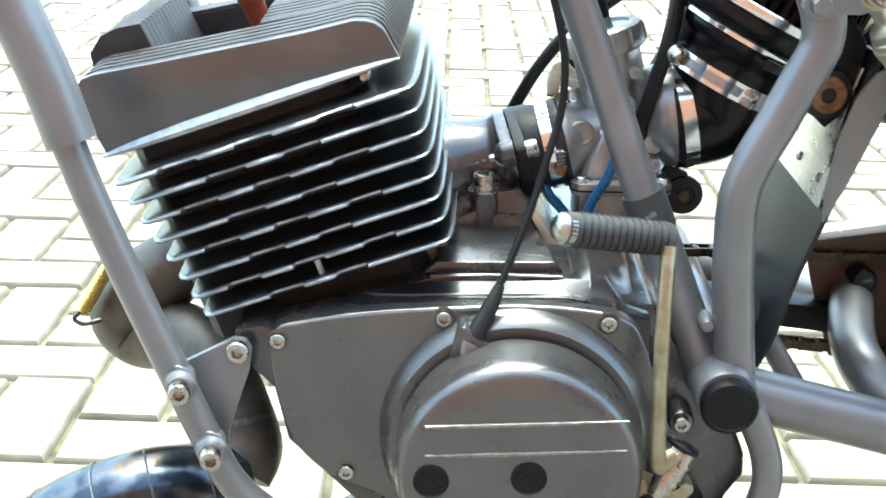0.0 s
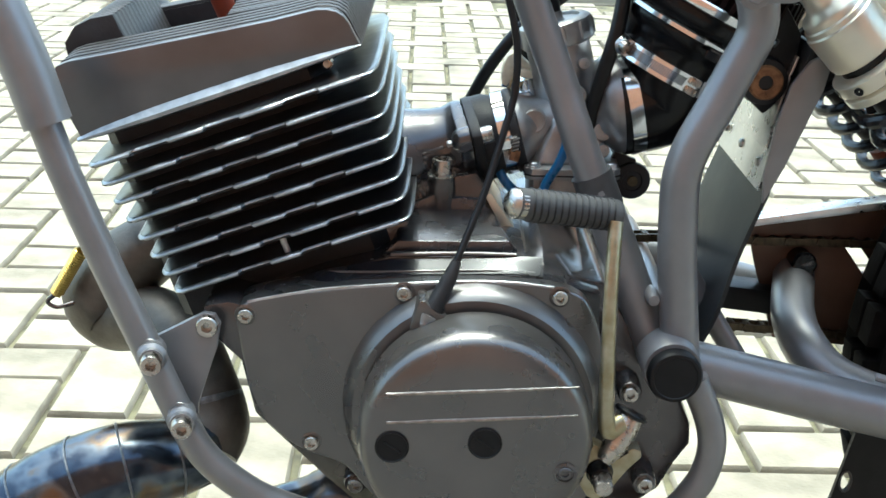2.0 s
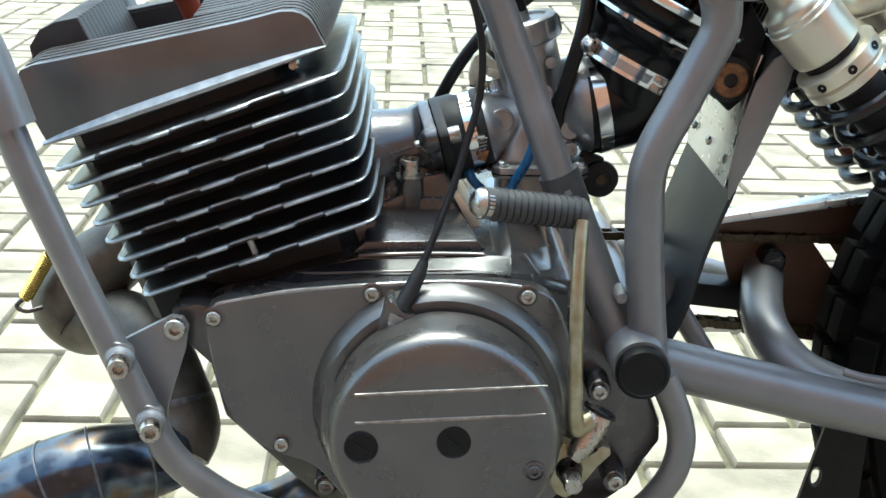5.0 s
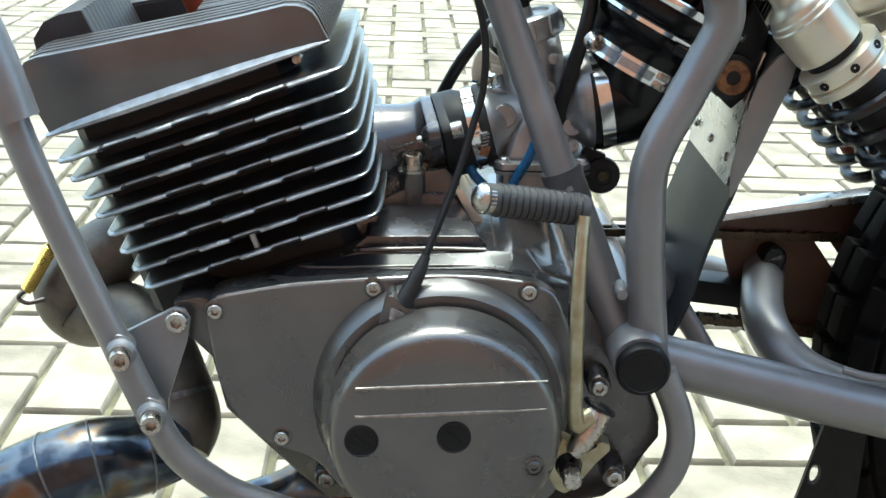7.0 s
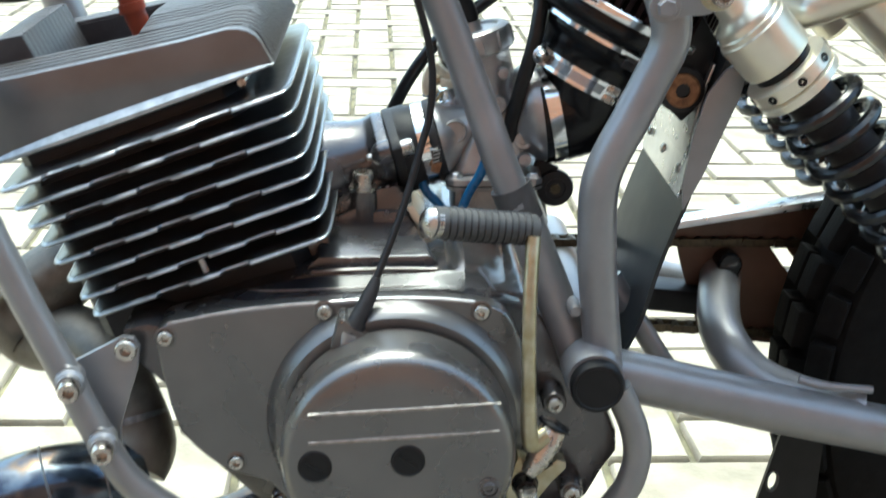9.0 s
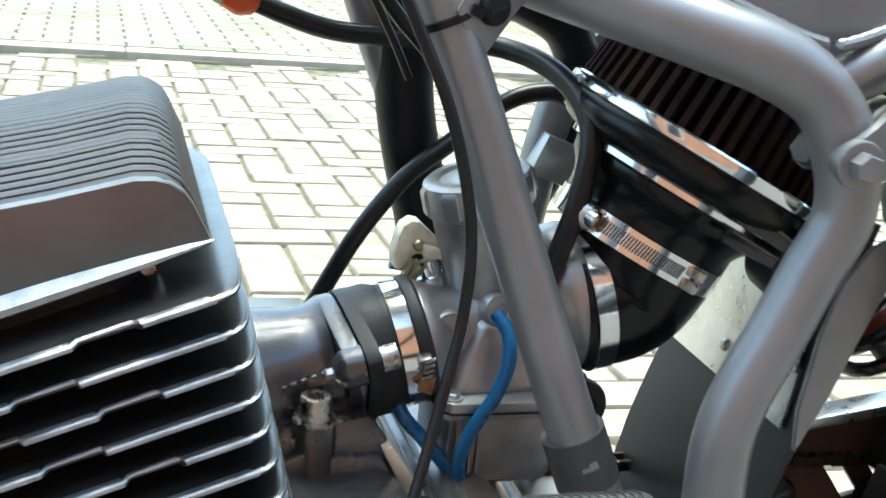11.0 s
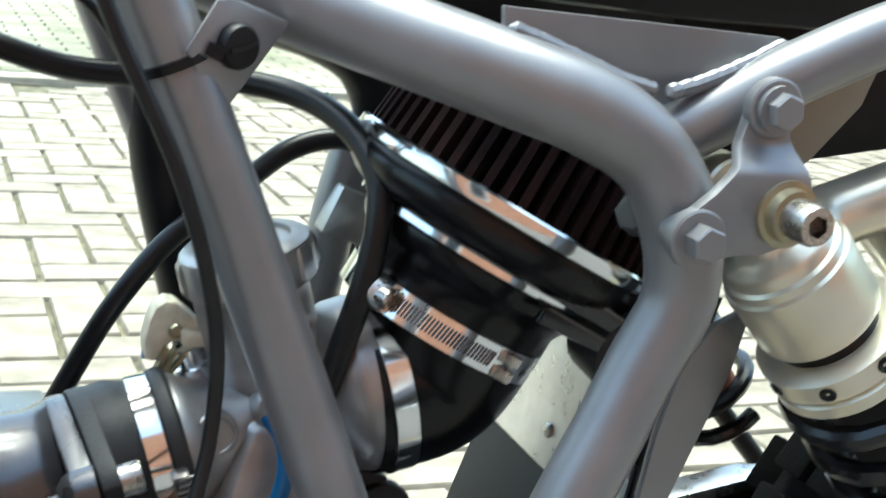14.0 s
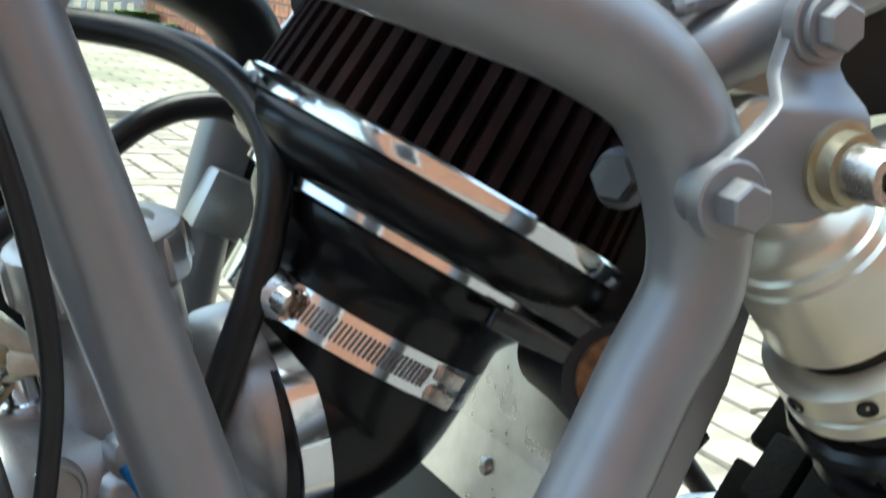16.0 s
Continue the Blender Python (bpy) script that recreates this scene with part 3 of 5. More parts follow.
part("case_boss", Geo().lathe((0.0735, 0.889, 0.4765), (0.0, -0.06, 1), [(0.0115, 0), (0.0105, 0.03), (0.0098, 0.036), (0.008, 0.0372), (0.0072, 0.035)], 24), CASTDARK, case)
part("washer", Geo().lathe((0.0735, 0.8865, 0.5128), (0.0, -0.06, 1), [(0.0098, 0), (0.0098, 0.0018), (0.006, 0.002)], 24), STEEL, case)
allen(case, (0.0735, 0.8865, 0.5135), (0.0, -0.06, 1), 0.0073, 0.0112)
part("case_boss", Geo().lathe((0.036, 0.86, 0.468), (0.0, -1, 0.3), [(0.009, -0.03), (0.0085, 0.008), (0.006, 0.009), (0.0055, 0.004), (0, 0.004)], 20), CASTDARK, case)
part("base_front", Geo().prism([(-0.09, 0.428), (-0.05, 0.437), (0.0, 0.452), (0.05, 0.474), (0.052, 0.492), (0.035, 0.488), (-0.03, 0.466), (-0.09, 0.446)], 0.848, 0.90), CASTDARK, case, "", 0.003)
part("neck_rib", Geo().prism([(0.03, 0.47), (0.124, 0.479), (0.108, 0.502), (0.098, 0.516), (0.06, 0.508), (0.045, 0.492)], 0.884, 0.91), CASTDARK, case, "", 0.004)
part("gear_housing", Geo().rings([[(x, y, z) for x, z in o] for y, o in (
    (0.803, [(0.112, 0.44), (0.118, 0.452), (0.128, 0.461), (0.140, 0.464), (0.150, 0.461), (0.162, 0.453), (0.178, 0.44), (0.186, 0.40), (0.112, 0.40)]),
    (0.812, [(0.111, 0.44), (0.119, 0.460), (0.130, 0.470), (0.141, 0.474), (0.150, 0.470), (0.164, 0.460), (0.181, 0.444), (0.190, 0.40), (0.111, 0.40)]),
    (0.832, [(0.110, 0.44), (0.122, 0.468), (0.131, 0.478), (0.1415, 0.482), (0.151, 0.478), (0.167, 0.468), (0.184, 0.449), (0.194, 0.40), (0.110, 0.40)]),
    (0.99, [(0.110, 0.44), (0.124, 0.472), (0.133, 0.481), (0.143, 0.484), (0.153, 0.481), (0.170, 0.471), (0.188, 0.452), (0.198, 0.40), (0.110, 0.40)]))]), HOUSING, case, sharp=25)
part("housing_ridge", Geo().sweep([(0.151, 0.828, 0.4765), (0.166, 0.812, 0.460), (0.182, 0.803, 0.446)], 0.0012, 8), COVER, case)
part("neck_face", Geo().prism([(0.028, 0.462), (0.1285, 0.463), (0.119, 0.4745), (0.1115, 0.4855), (0.104, 0.4975), (0.086, 0.4985), (0.06, 0.494), (0.045, 0.488)], 0.880, 0.898), INLET, case, "", 0.003)
part("neck_skirt", Geo().rings([[(x, y, z) for x, z in o] for y, o in ((0.826, [(0.030, 0.470), (0.1262, 0.474), (0.1245, 0.4795), (0.1190, 0.486), (0.045, 0.484)]), (0.884, [(0.030, 0.458), (0.1270, 0.461), (0.1180, 0.474), (0.1075, 0.4905), (0.045, 0.490)]))]), INLET, case, "", 0.0015)
part("neck_edge", Geo().prism([(0.1035, 0.5015), (0.1080, 0.5030), (0.1195, 0.4860), (0.1345, 0.466), (0.1275, 0.462), (0.1135, 0.483)], 0.8785, 0.93), CREAM, case, "pale machined joint face", 0.0008)
rgt = random.Random(5)
for k in range(7):
    part("cast_mark", Geo().box((0.052 + 0.0042 * k, 0.8932, 0.5225 + 0.0016 * k), (rgt.uniform(0.002, 0.0032), 0.004, 0.0022), (0, -20, 0)), INLET, case, "", 0.0006)
for k in range(6):
    part("cast_mark", Geo().box((0.046 + 0.0036 * k, 0.884, 0.494 + 0.0018 * k), (rgt.uniform(0.0012, 0.003), 0.005, rgt.uniform(0.005, 0.009)), (0, rgt.uniform(-35, 10), 0)), CASTDARK, case, "", 0.0006)
part("neck_ledge", Geo().prism([(0.047, 0.4905), (0.074, 0.5035), (0.079, 0.500), (0.078, 0.4955), (0.050, 0.481)], 0.878, 0.89), CASTDARK, case, "", 0.0012)
part("case_step", Geo().sweep([(0.0, 0.812, 0.4665), (0.027, 0.803, 0.470), (0.1, 0.802, 0.4735), (0.135, 0.803, 0.4725)], 0.0009, 8), ENGINE, case)

# left cover
COVY = 0.785
outline = [(-0.0575, 0.446), (-0.050, 0.4535), (-0.03, 0.4585), (-0.008, 0.4625), (0.028, 0.467), (0.082, 0.471), (0.118, 0.4715), (0.146, 0.469), (0.162, 0.4645), (0.170, 0.456), (0.178, 0.436), (0.186, 0.41), (0.188, 0.37), (0.182, 0.33), (0.16, 0.305), (0.10, 0.298), (0.04, 0.312), (0.014, 0.338), (-0.008, 0.347), (-0.023, 0.355), (-0.038, 0.370), (-0.047, 0.387), (-0.0525, 0.414)]
outline = [(q.x, q.z) for q in spline([(x, 0, z) for x, z in outline] + [(outline[0][0], 0, outline[0][1])], 4)][:-1]
cover = part("engine_side_cover", Geo().prism(outline, COVY, 0.818), COVER, bike, "grey painted cast engine side cover", 0.0035, bseg=3)
# pale bead stands in for the highlight on the cover's top fillet
part("cover_edge_highlight", Geo().sweep([(-0.049, COVY + 0.0015, 0.4535), (-0.008, COVY + 0.0015, 0.4622), (0.028, COVY + 0.0015, 0.4665), (0.082, COVY + 0.0015, 0.4707), (0.118, COVY + 0.0015, 0.4712), (0.146, COVY + 0.0015, 0.4687)], 0.0013, 8), FINEDGE, cover)
RC = (0.0975, 0.385)
WORNRIB = mat("worn_rib", (0.30, 0.29, 0.28), 0.35, 0.75, 0.35, 160, 0.1, 600)
part("round_flange", Geo().lathe((RC[0] - 0.0005, COVY + 0.006, RC[1] + 0.001), (0, -1, 0), [(0.086, 0), (0.0845, 0.010), (0.081, 0.016), (0.078, 0.019), (0.06, 0.0195)], 72), COVER, cover)
rc = part("round_cover", Geo().lathe((RC[0], 0.768, RC[1]), (0, -1, 0), [(0.0735, 0), (0.0735, 0.028), (0.0725, 0.033), (0.070, 0.0375), (0.066, 0.040), (0.05, 0.0412), (0, 0.0412)], 80), COVER, cover, "round grey cover with two raised ribs")
FACE = 0.768 - 0.0412
for za, zb in ((0.4195, 0.4275), (0.4005, 0.4085)):
    part("rib", Geo().sweep([(0.0425, FACE + 0.0005, za), (0.10, FACE - 0.0002, (za + zb) / 2), (0.159, FACE + 0.0006, zb)], [0.001, 0.0014, 0.0012, 0.0005], 8), WORNRIB, rc)
for px, pz in ((0.0462, 0.3845), (0.1032, 0.3885)):
    pl = part("plug", Geo().lathe((px, FACE + 0.001, pz), (0, -1, 0), [(0.0106, 0), (0.0106, 0.0020), (0.0098, 0.0025), (0.0094, 0.0019), (0, 0.0019)], 32), PLASTIC, rc, "round black slotted plug")
    part("slot", Geo().box((px, FACE - 0.0010, pz), (0.013, 0.0006, 0.0016), (0, 35, 0)), RUBBERGLOSS, pl)
allen(rc, (0.1538, FACE + 0.002, 0.3687), (0, -1, 0), 0.0042, 0.003, CASTDARK)
part("bolt_seat", Geo().lathe((0.1538, FACE + 0.001, 0.3687), (0, -1, 0), [(0.0075, 0), (0.0075, 0.0014), (0.0055, 0.0018), (0.005, 0.0008), (0, 0.0008)], 24), CASTDARK, rc)
for bx, bz in ((-0.0502, 0.4451), (0.0506, 0.4632), (0.1502, 0.4632), (-0.0085, 0.3555)):
    part("bolt_seat", Geo().lathe((bx, COVY + 0.001, bz), (0, -1, 0), [(0.0072, 0), (0.0072, 0.0012), (0.0060, 0.0016), (0.0056, 0.0004), (0, 0.0004)], 24), COVER, cover)
    allen(cover, (bx, COVY, bz), (0, -1, 0), 0.0048, 0.0035)
for bx, by, bz in ((0.202, 0.795, 0.392), (0.216, 0.79, 0.327), (0.020, 0.80, 0.316)):
    part("bolt_boss", Geo().lathe((bx, by + 0.02, bz), (0, -1, 0), [(0.009, -0.01), (0.0082, 0.018), (0.0072, 0.0195)], 22), CASTDARK, case)
    allen(case, (bx, by, bz), (0, -1, 0), 0.0052, 0.0035)
part("cable_mount", Geo().prism([(0.0545, 0.446), (0.0600, 0.4655), (0.0640, 0.4665), (0.0700, 0.4600), (0.0790, 0.4545), (0.0770, 0.4480)], 0.764, 0.79), COVER, cover, "", 0.002)
part("cable_stop", Geo().lathe((0.0612, 0.7655, 0.4445), (0.42, 0.25, 0.87), [(0.0004, -0.002), (0.0062, 0.010), (0.0068, 0.0125), (0.004, 0.013)], 20), ALU, cover)

# clutch cable
cable = part("clutch_cable", Geo().sweep([(0.066, 0.836, 0.76), (0.083, 0.829, 0.71), (0.104, 0.823, 0.665), (0.1165, 0.823, 0.622), (0.1175, 0.823, 0.588), (0.111, 0.815, 0.562), (0.099, 0.80, 0.524), (0.0835, 0.782, 0.487)], 0.0024, 12), HOSEBLACK, bike, "thin black control cable with rubber boot")
part("boot", Geo().sweep([(0.0835, 0.782, 0.487), (0.0800, 0.779, 0.4785), (0.0745, 0.775, 0.468), (0.0695, 0.771, 0.459), (0.067, 0.769, 0.4545)], [0.0030, 0.0046, 0.0054, 0.0058, 0.0058], 20, smooth=3), RUBBER, cable, "ribbed black rubber boot")
part("boot_collar", Geo().sweep([(0.0706, 0.772, 0.461), (0.0690, 0.7707, 0.458)], 0.0072, 20), RUBBER, cable)
part("ferrule", Geo().sweep([(0.0675, 0.7695, 0.4555), (0.0640, 0.767, 0.449)], 0.0052, 14), ALU, cable)

# ---- kick starter ----
kick = part("kick_starter", Geo().sweep([(0.190, 0.752, 0.392), (0.1805, 0.746, 0.392), (0.1775, 0.745, 0.44), (0.1765, 0.748, 0.487), (0.1785, 0.762, 0.522)], [0.0066, 0.0062, 0.0052, 0.005, 0.0054], 14, flat=0.8), ZINC, bike, "yellow zinc plated kick start lever")
part("knuckle", Geo().sweep([(0.1805, 0.750, 0.366), (0.186, 0.752, 0.374), (0.192, 0.756, 0.384), (0.1965, 0.760, 0.392)], [0.0050, 0.0078, 0.0092, 0.0085], 20), STEEL, kick, "worn cast kick lever knuckle")
part("rubber_ring", Geo().lathe((0.1975, 0.7605, 0.3945), (0.45, 0.2, 0.87), [(0.0085, -0.002), (0.0112, -0.0012), (0.0116, 0.0006), (0.010, 0.002), (0.005, 0.0024), (0, 0.0024)], 26), RUBBERGLOSS, kick)
part("hub", Geo().prism([(0.1675, 0.352), (0.168, 0.343), (0.1725, 0.3355), (0.1785, 0.3325), (0.185, 0.337), (0.198, 0.356), (0.206, 0.3645), (0.2055, 0.3695), (0.200, 0.3715), (0.1905, 0.3640), (0.184, 0.3685), (0.1745, 0.3735)], 0.757, 0.770), ZINC, kick, "yellow zinc plated clamp hub", 0.0014)
part("clamp_slot", Geo().prism([(0.1845, 0.3590), (0.1975, 0.3685), (0.1965, 0.3695), (0.1838, 0.3602)], 0.7562, 0.760), RUBBERGLOSS, kick)
part("collar", Geo().lathe((0.1795, 0.76, 0.3545), (0.02, -1, -0.06), [(0.0088, 0), (0.0088, 0.0045), (0.0078, 0.0055), (0.0072, 0.012), (0.0066, 0.0125)], 28), RUBBERGLOSS, kick)
part("splined_shaft", Geo().rings([[(0.1795 + 0.01 * (0.77 - y) * 2 + r * q * math.cos(2 * math.pi * k / 48), y, 0.3545 - 0.06 * (0.76 - y) + r * q * math.sin(2 * math.pi * k / 48)) for k in range(48) for q in ((1.0 if k % 2 else 0.9),)] for y, r in ((0.765, 0.0062), (0.738, 0.0062), (0.736, 0.0054))]), STEEL, kick, sharp=20)
gr = Geo().sweep([(0.179, 0.771, 0.5235), (0.115, 0.741, 0.5385)], 0.0096, 24)
pedal = part("pedal_rubber", gr, GREYRUBBER, kick, "black ribbed rubber pedal")
pw = (V((0.115, 0.741, 0.5385)) - V((0.179, 0.771, 0.5235))).normalized()
pu = pw.cross(V((0, 0.35, 1))).normalized()
pv = pw.cross(pu)
for k in range(13):
    q = V((0.174, 0.7687, 0.5247)).lerp(V((0.1235, 0.745, 0.5364)), k / 12)
    arc = [q + pw * 0.0012 * math.cos(t * 2) + (pu * math.cos(t) + pv * math.sin(t)) * 0.0097 for t in (2 * math.pi * m / 20 for m in range(21))]
    part("rib", Geo().sweep(arc, 0.0008, 6, smooth=0), RUBBER, pedal)
part("pedal_tip", Geo().lathe((0.1165, 0.7417, 0.5381), V((0.115, 0.741, 0.5385)) - V((0.179, 0.771, 0.5235)), [(0.0096, -0.003), (0.0096, 0.0005), (0.0084, 0.0035), (0.0068, 0.0056), (0.0035, 0.0068), (0, 0.0072)], 28), STEEL, pedal, "domed chrome pedal tip")

# ---- intake, carburettor, filter ----
IA = V((0.962, 0, 0.272))
inlet = part("inlet_manifold", Geo().lathe((0.025, 0.924, 0.5085), IA, [(0.041, 0), (0.0375, 0.02), (0.0330, 0.036), (0.0300, 0.048), (0.0292, 0.056), (0.0300, 0.060), (0.0315, 0.064)], 40), INLET, bike, "dark grey cast inlet manifold")
fl = V((0.0925, 0.925, 0.5275))
TI = V((-0.272, 0, 0.962))


def lozenge(g, c, ax, up, side, L, R, r, h0, h1):
    a0 = []
    for k in range(36):
        a = 2 * math.pi * k / 36
        ex = abs(math.cos(a)) ** 3
        a0.append(side * math.cos(a) * (R + (L - R) * ex) + up * math.sin(a) * R * (1 - 0.25 * ex))
    g.rings([[c + ax * h + q for q in a0] for h in (h0, h1)])


LS = V((0, -0.955, 0.29)).normalized()
LU = IA.cross(LS).normalized()
gf = Geo()
lozenge(gf, fl, IA, LU, LS, 0.0505, 0.031, 0.01, -0.008, 0.0005)
part("flange", gf, INLET, inlet, "", 0.002)
gf = Geo()
lozenge(gf, fl, IA, LU, LS, 0.0505, 0.0315, 0.01, 0.001, 0.008)
gf.lathe(fl, IA, [(0.031, 0.005), (0.0312, 0.016), (0.0296, 0.020), (0.029, 0.022), (0.029, 0.031), (0.0305, 0.0315), (0.0308, 0.0365), (0.029, 0.038)], 40)
rub = part("rubber_sleeve", gf, RUBBER, inlet, "black rubber carburettor sleeve", 0.0015)
lug = fl + LS * 0.0435
allen(inlet, lug + IA * 0.0085, IA, 0.0060, 0.0075)
part("bolt_boss", Geo().lathe(lug - IA * 0.014, IA, [(0.004, 0.001), (0.0078, 0.004), (0.0088, 0.007), (0.0090, 0.0145)], 24), INLET, inlet)
part("flange_nut", Geo().hexbar(lug - IA * 0.014, -IA, 0.0026, -0.002, 0.0028), STEEL, inlet)
part("sleeve_clamp", Geo().lathe(fl + IA * 0.0225, IA, [(0.029, 0), (0.0303, 0.0003), (0.0303, 0.0082), (0.029, 0.0085)], 44), CHROME, inlet, "shiny steel hose clamp")
cs = part("clamp_screw", Geo().box(V((0.1240, 0.8935, 0.5352)), (0.0062, 0.007, 0.0115), (10, -16, 0)), CASTDARK, inlet, "", 0.0015)
for k in range(4):
    part("tooth", Geo().box(V((0.1240 + 0.0002 * k, 0.8896, 0.5315 + 0.0026 * k)), (0.005, 0.001, 0.0009), (10, -16, 0)), ALU, cs)
part("clamp_bolt", Geo().hexbar((0.1245, 0.893, 0.5265), (-0.25, -0.3, -0.9), 0.0036, -0.004, 0.004), RUST, cs)
CA = V((0.962, 0.06, 0.272)).normalized()
gb = Geo().lathe((0.127, 0.926, 0.537), CA, [(0.027, -0.006), (0.0285, 0), (0.0285, 0.002), (0.026, 0.006), (0.0225, 0.012), (0.0195, 0.020), (0.018, 0.030), (0.0175, 0.045), (0.020, 0.054), (0.028, 0.061), (0.0340, 0.066), (0.0358, 0.071), (0.0358, 0.080)], 48)
gb.lathe((0.164, 0.935, 0.562), TI, [(0.0225, -0.040), (0.0228, -0.038), (0.0228, 0.036), (0.0222, 0.044)], 40)
carb = part("carburettor", gb, ALU, bike, "cast aluminium carburettor", sharp=40)
cap0 = V((0.1545, 0.935, 0.600))
gc = Geo().lathe(cap0, TI, [(0.024, -0.001), (0.0258, 0), (0.0262, 0.001), (0.0262, 0.0125), (0.0255, 0.0150), (0.0235, 0.0165), (0.0185, 0.0168), (0.0178, 0.0148), (0.0075, 0.0148), (0.0068, 0.016), (0.0066, 0.022), (0, 0.022)], 48)
capo = part("cap", gc, ALU, carb, "worn aluminium screw cap of the carburettor")
for k in range(8):
    a = 2 * math.pi * k / 8
    d = V((0, 1, 0)) * math.cos(a) + IA * math.sin(a)
    w = V((0, -1, 0)) * math.sin(a) + IA * math.cos(a)
    part("grip", Geo().rings([[cap0 + TI * h + d * r + w * q for q, r in ((-0.0055 + e, 0.0245), (-0.004 + e, 0.0272 - e), (0.004 - e, 0.0272 - e), (0.0055 - e, 0.0245))] for h, e in ((0.0008, 0.001), (0.002, 0), (0.012, 0), (0.0142, 0.0012))]), ALU, capo)
part("throttle_boot", Geo().sweep([cap0 + TI * 0.02, cap0 + TI * 0.03, cap0 + TI * 0.055 - IA * 0.004, cap0 + TI * 0.075 - IA * 0.01], [0.0060, 0.0060, 0.0056, 0.0052], 18), PLASTIC, carb, "ribbed black rubber throttle cable boot")
part("throttle_cable", Geo().sweep([cap0 + TI * 0.07 - IA * 0.009, cap0 + TI * 0.12 - IA * 0.03, (0.07, 0.93, 0.80)], 0.0035, 10), HOSEBLACK, carb)
gbw = Geo().rings([[(0.166 + (x - 0.166) * k, 0.927 + (y - 0.927) * k, z) for x, y in ((0.138, 0.897), (0.192, 0.899), (0.197, 0.905), (0.197, 0.952), (0.190, 0.957), (0.140, 0.957), (0.135, 0.952), (0.135, 0.902))] for z, k in ((0.470, 0.72), (0.474, 0.88), (0.482, 0.93), (0.511, 0.95))])
part("float_bowl", gbw, ALU, carb, "", 0.002)
for k in range(5):
    part("bowl_rib", Geo().box((0.1395 + 0.0035 * k, 0.8985, 0.494), (0.0014, 0.003, 0.028)), ALU, carb)
bfl = part("bowl_flange", Geo().rings([[(x, y, z) for x, y in ((0.137, 0.8895), (0.194, 0.8915), (0.200, 0.898), (0.200, 0.956), (0.194, 0.962), (0.138, 0.962), (0.132, 0.956), (0.132, 0.8945))] for z in (0.5095, 0.513, 0.518)]), ALU, carb, "", 0.0012)
part("gasket", Geo().rings([[(x, y, z) for x, y in ((0.137, 0.8888), (0.194, 0.8908), (0.2007, 0.8978), (0.2007, 0.9565), (0.194, 0.9625), (0.138, 0.9625), (0.1313, 0.9565), (0.1313, 0.8940))] for z in (0.5125, 0.5135)]), PLASTIC, carb)
for bx, by in ((0.1385, 0.8965), (0.1935, 0.8985)):
    part("bowl_screw", Geo().lathe((bx, by, 0.518), (0, 0, 1), [(0.005, -0.004), (0.005, 0.001), (0.0036, 0.0012), (0.0036, 0.003), (0.003, 0.0036), (0, 0.0036)], 18), ALUBRIGHT, carb)
part("side_boss", Geo().lathe((0.139, 0.921, 0.5465), (-0.08, -1, 0.12), [(0.0092, 0), (0.0085, 0.0150), (0.0078, 0.0162), (0.0068, 0.0162), (0.0064, 0.0156), (0, 0.0156)], 24), ALU, carb)
part("body_web", Geo().rings([[(x, 0.926 + (y - 0.926) * k, z) for x, y in ((x0, 0.905), (x0 + 0.006, 0.901), (0.186, 0.905), (0.189, 0.911), (0.189, 0.945), (0.183, 0.95), (x0 + 0.006, 0.95), (x0, 0.945))] for z, x0, k in ((0.517, 0.136, 1.08), (0.523, 0.139, 1.0), (0.535, 0.143, 0.92), (0.552, 0.150, 0.75))]), ALU, carb, "", 0.005, 60, 3)
for bx, by, bz, r in ((0.160, 0.905, 0.556, 0.0085), (0.167, 0.903, 0.567, 0.0065), (0.1705, 0.909, 0.588, 0.0045), (0.186, 0.905, 0.541, 0.0075), (0.187, 0.9, 0.528, 0.005)):
    part("screw", Geo().lathe((bx, by + 0.008, bz), (0.1, -1, 0.2), [(r, -0.012), (r, 0.004), (r * 0.85, 0.006), (r * 0.4, 0.0062), (r * 0.35, 0.005), (0, 0.005)], 18), ALU, carb)
part("bell_rib", Geo().lathe((0.1985, 0.9305, 0.5575), CA, [(0.028, 0.0), (0.0338, 0.001), (0.0338, 0.004), (0.028, 0.005)], 40), RUBBER, carb)
part("drain_boss", Geo().lathe((0.2125, 0.925, 0.502), (0.05, -1, 0.05), [(0.0135, -0.003), (0.0138, 0.002), (0.0128, 0.004), (0.0075, 0.0045), (0.007, 0.0035), (0, 0.0035)], 28), RUBBER, carb)
part("drain_arm", Geo().box((0.204, 0.927, 0.512), (0.018, 0.006, 0.018), (0, 20, 0)), RUBBER, carb, "", 0.002)
part("drain_screw", Geo().lathe((0.2127, 0.9215, 0.5022), (0.05, -1, 0.05), [(0.0038, 0), (0.0038, 0.002), (0.002, 0.0022), (0, 0.0015)], 14), CHAINMAT, carb)
choke = part("choke_lever", Geo().prism([(0.1165, 0.582), (0.1185, 0.5875), (0.1225, 0.5905), (0.1265, 0.5898), (0.132, 0.585), (0.1405, 0.5775), (0.1395, 0.5745), (0.131, 0.5735), (0.1255, 0.574), (0.122, 0.570), (0.119, 0.5655), (0.1155, 0.567), (0.115, 0.574)], 0.938, 0.950), IVORY, carb, "yellowed ivory plastic choke lever", 0.0022)
part("lever_tip", Geo().prism([(0.128, 0.5800), (0.1425, 0.5765), (0.1405, 0.5725), (0.1285, 0.5735)], 0.933, 0.9395), IVORY, choke, "", 0.0012)
part("spring_clip", Geo().sweep([(0.139, 0.934, 0.5735), (0.145, 0.931, 0.574), (0.149, 0.930, 0.5752)], [0.002, 0.0018, 0.0005], 8), STEEL, choke)
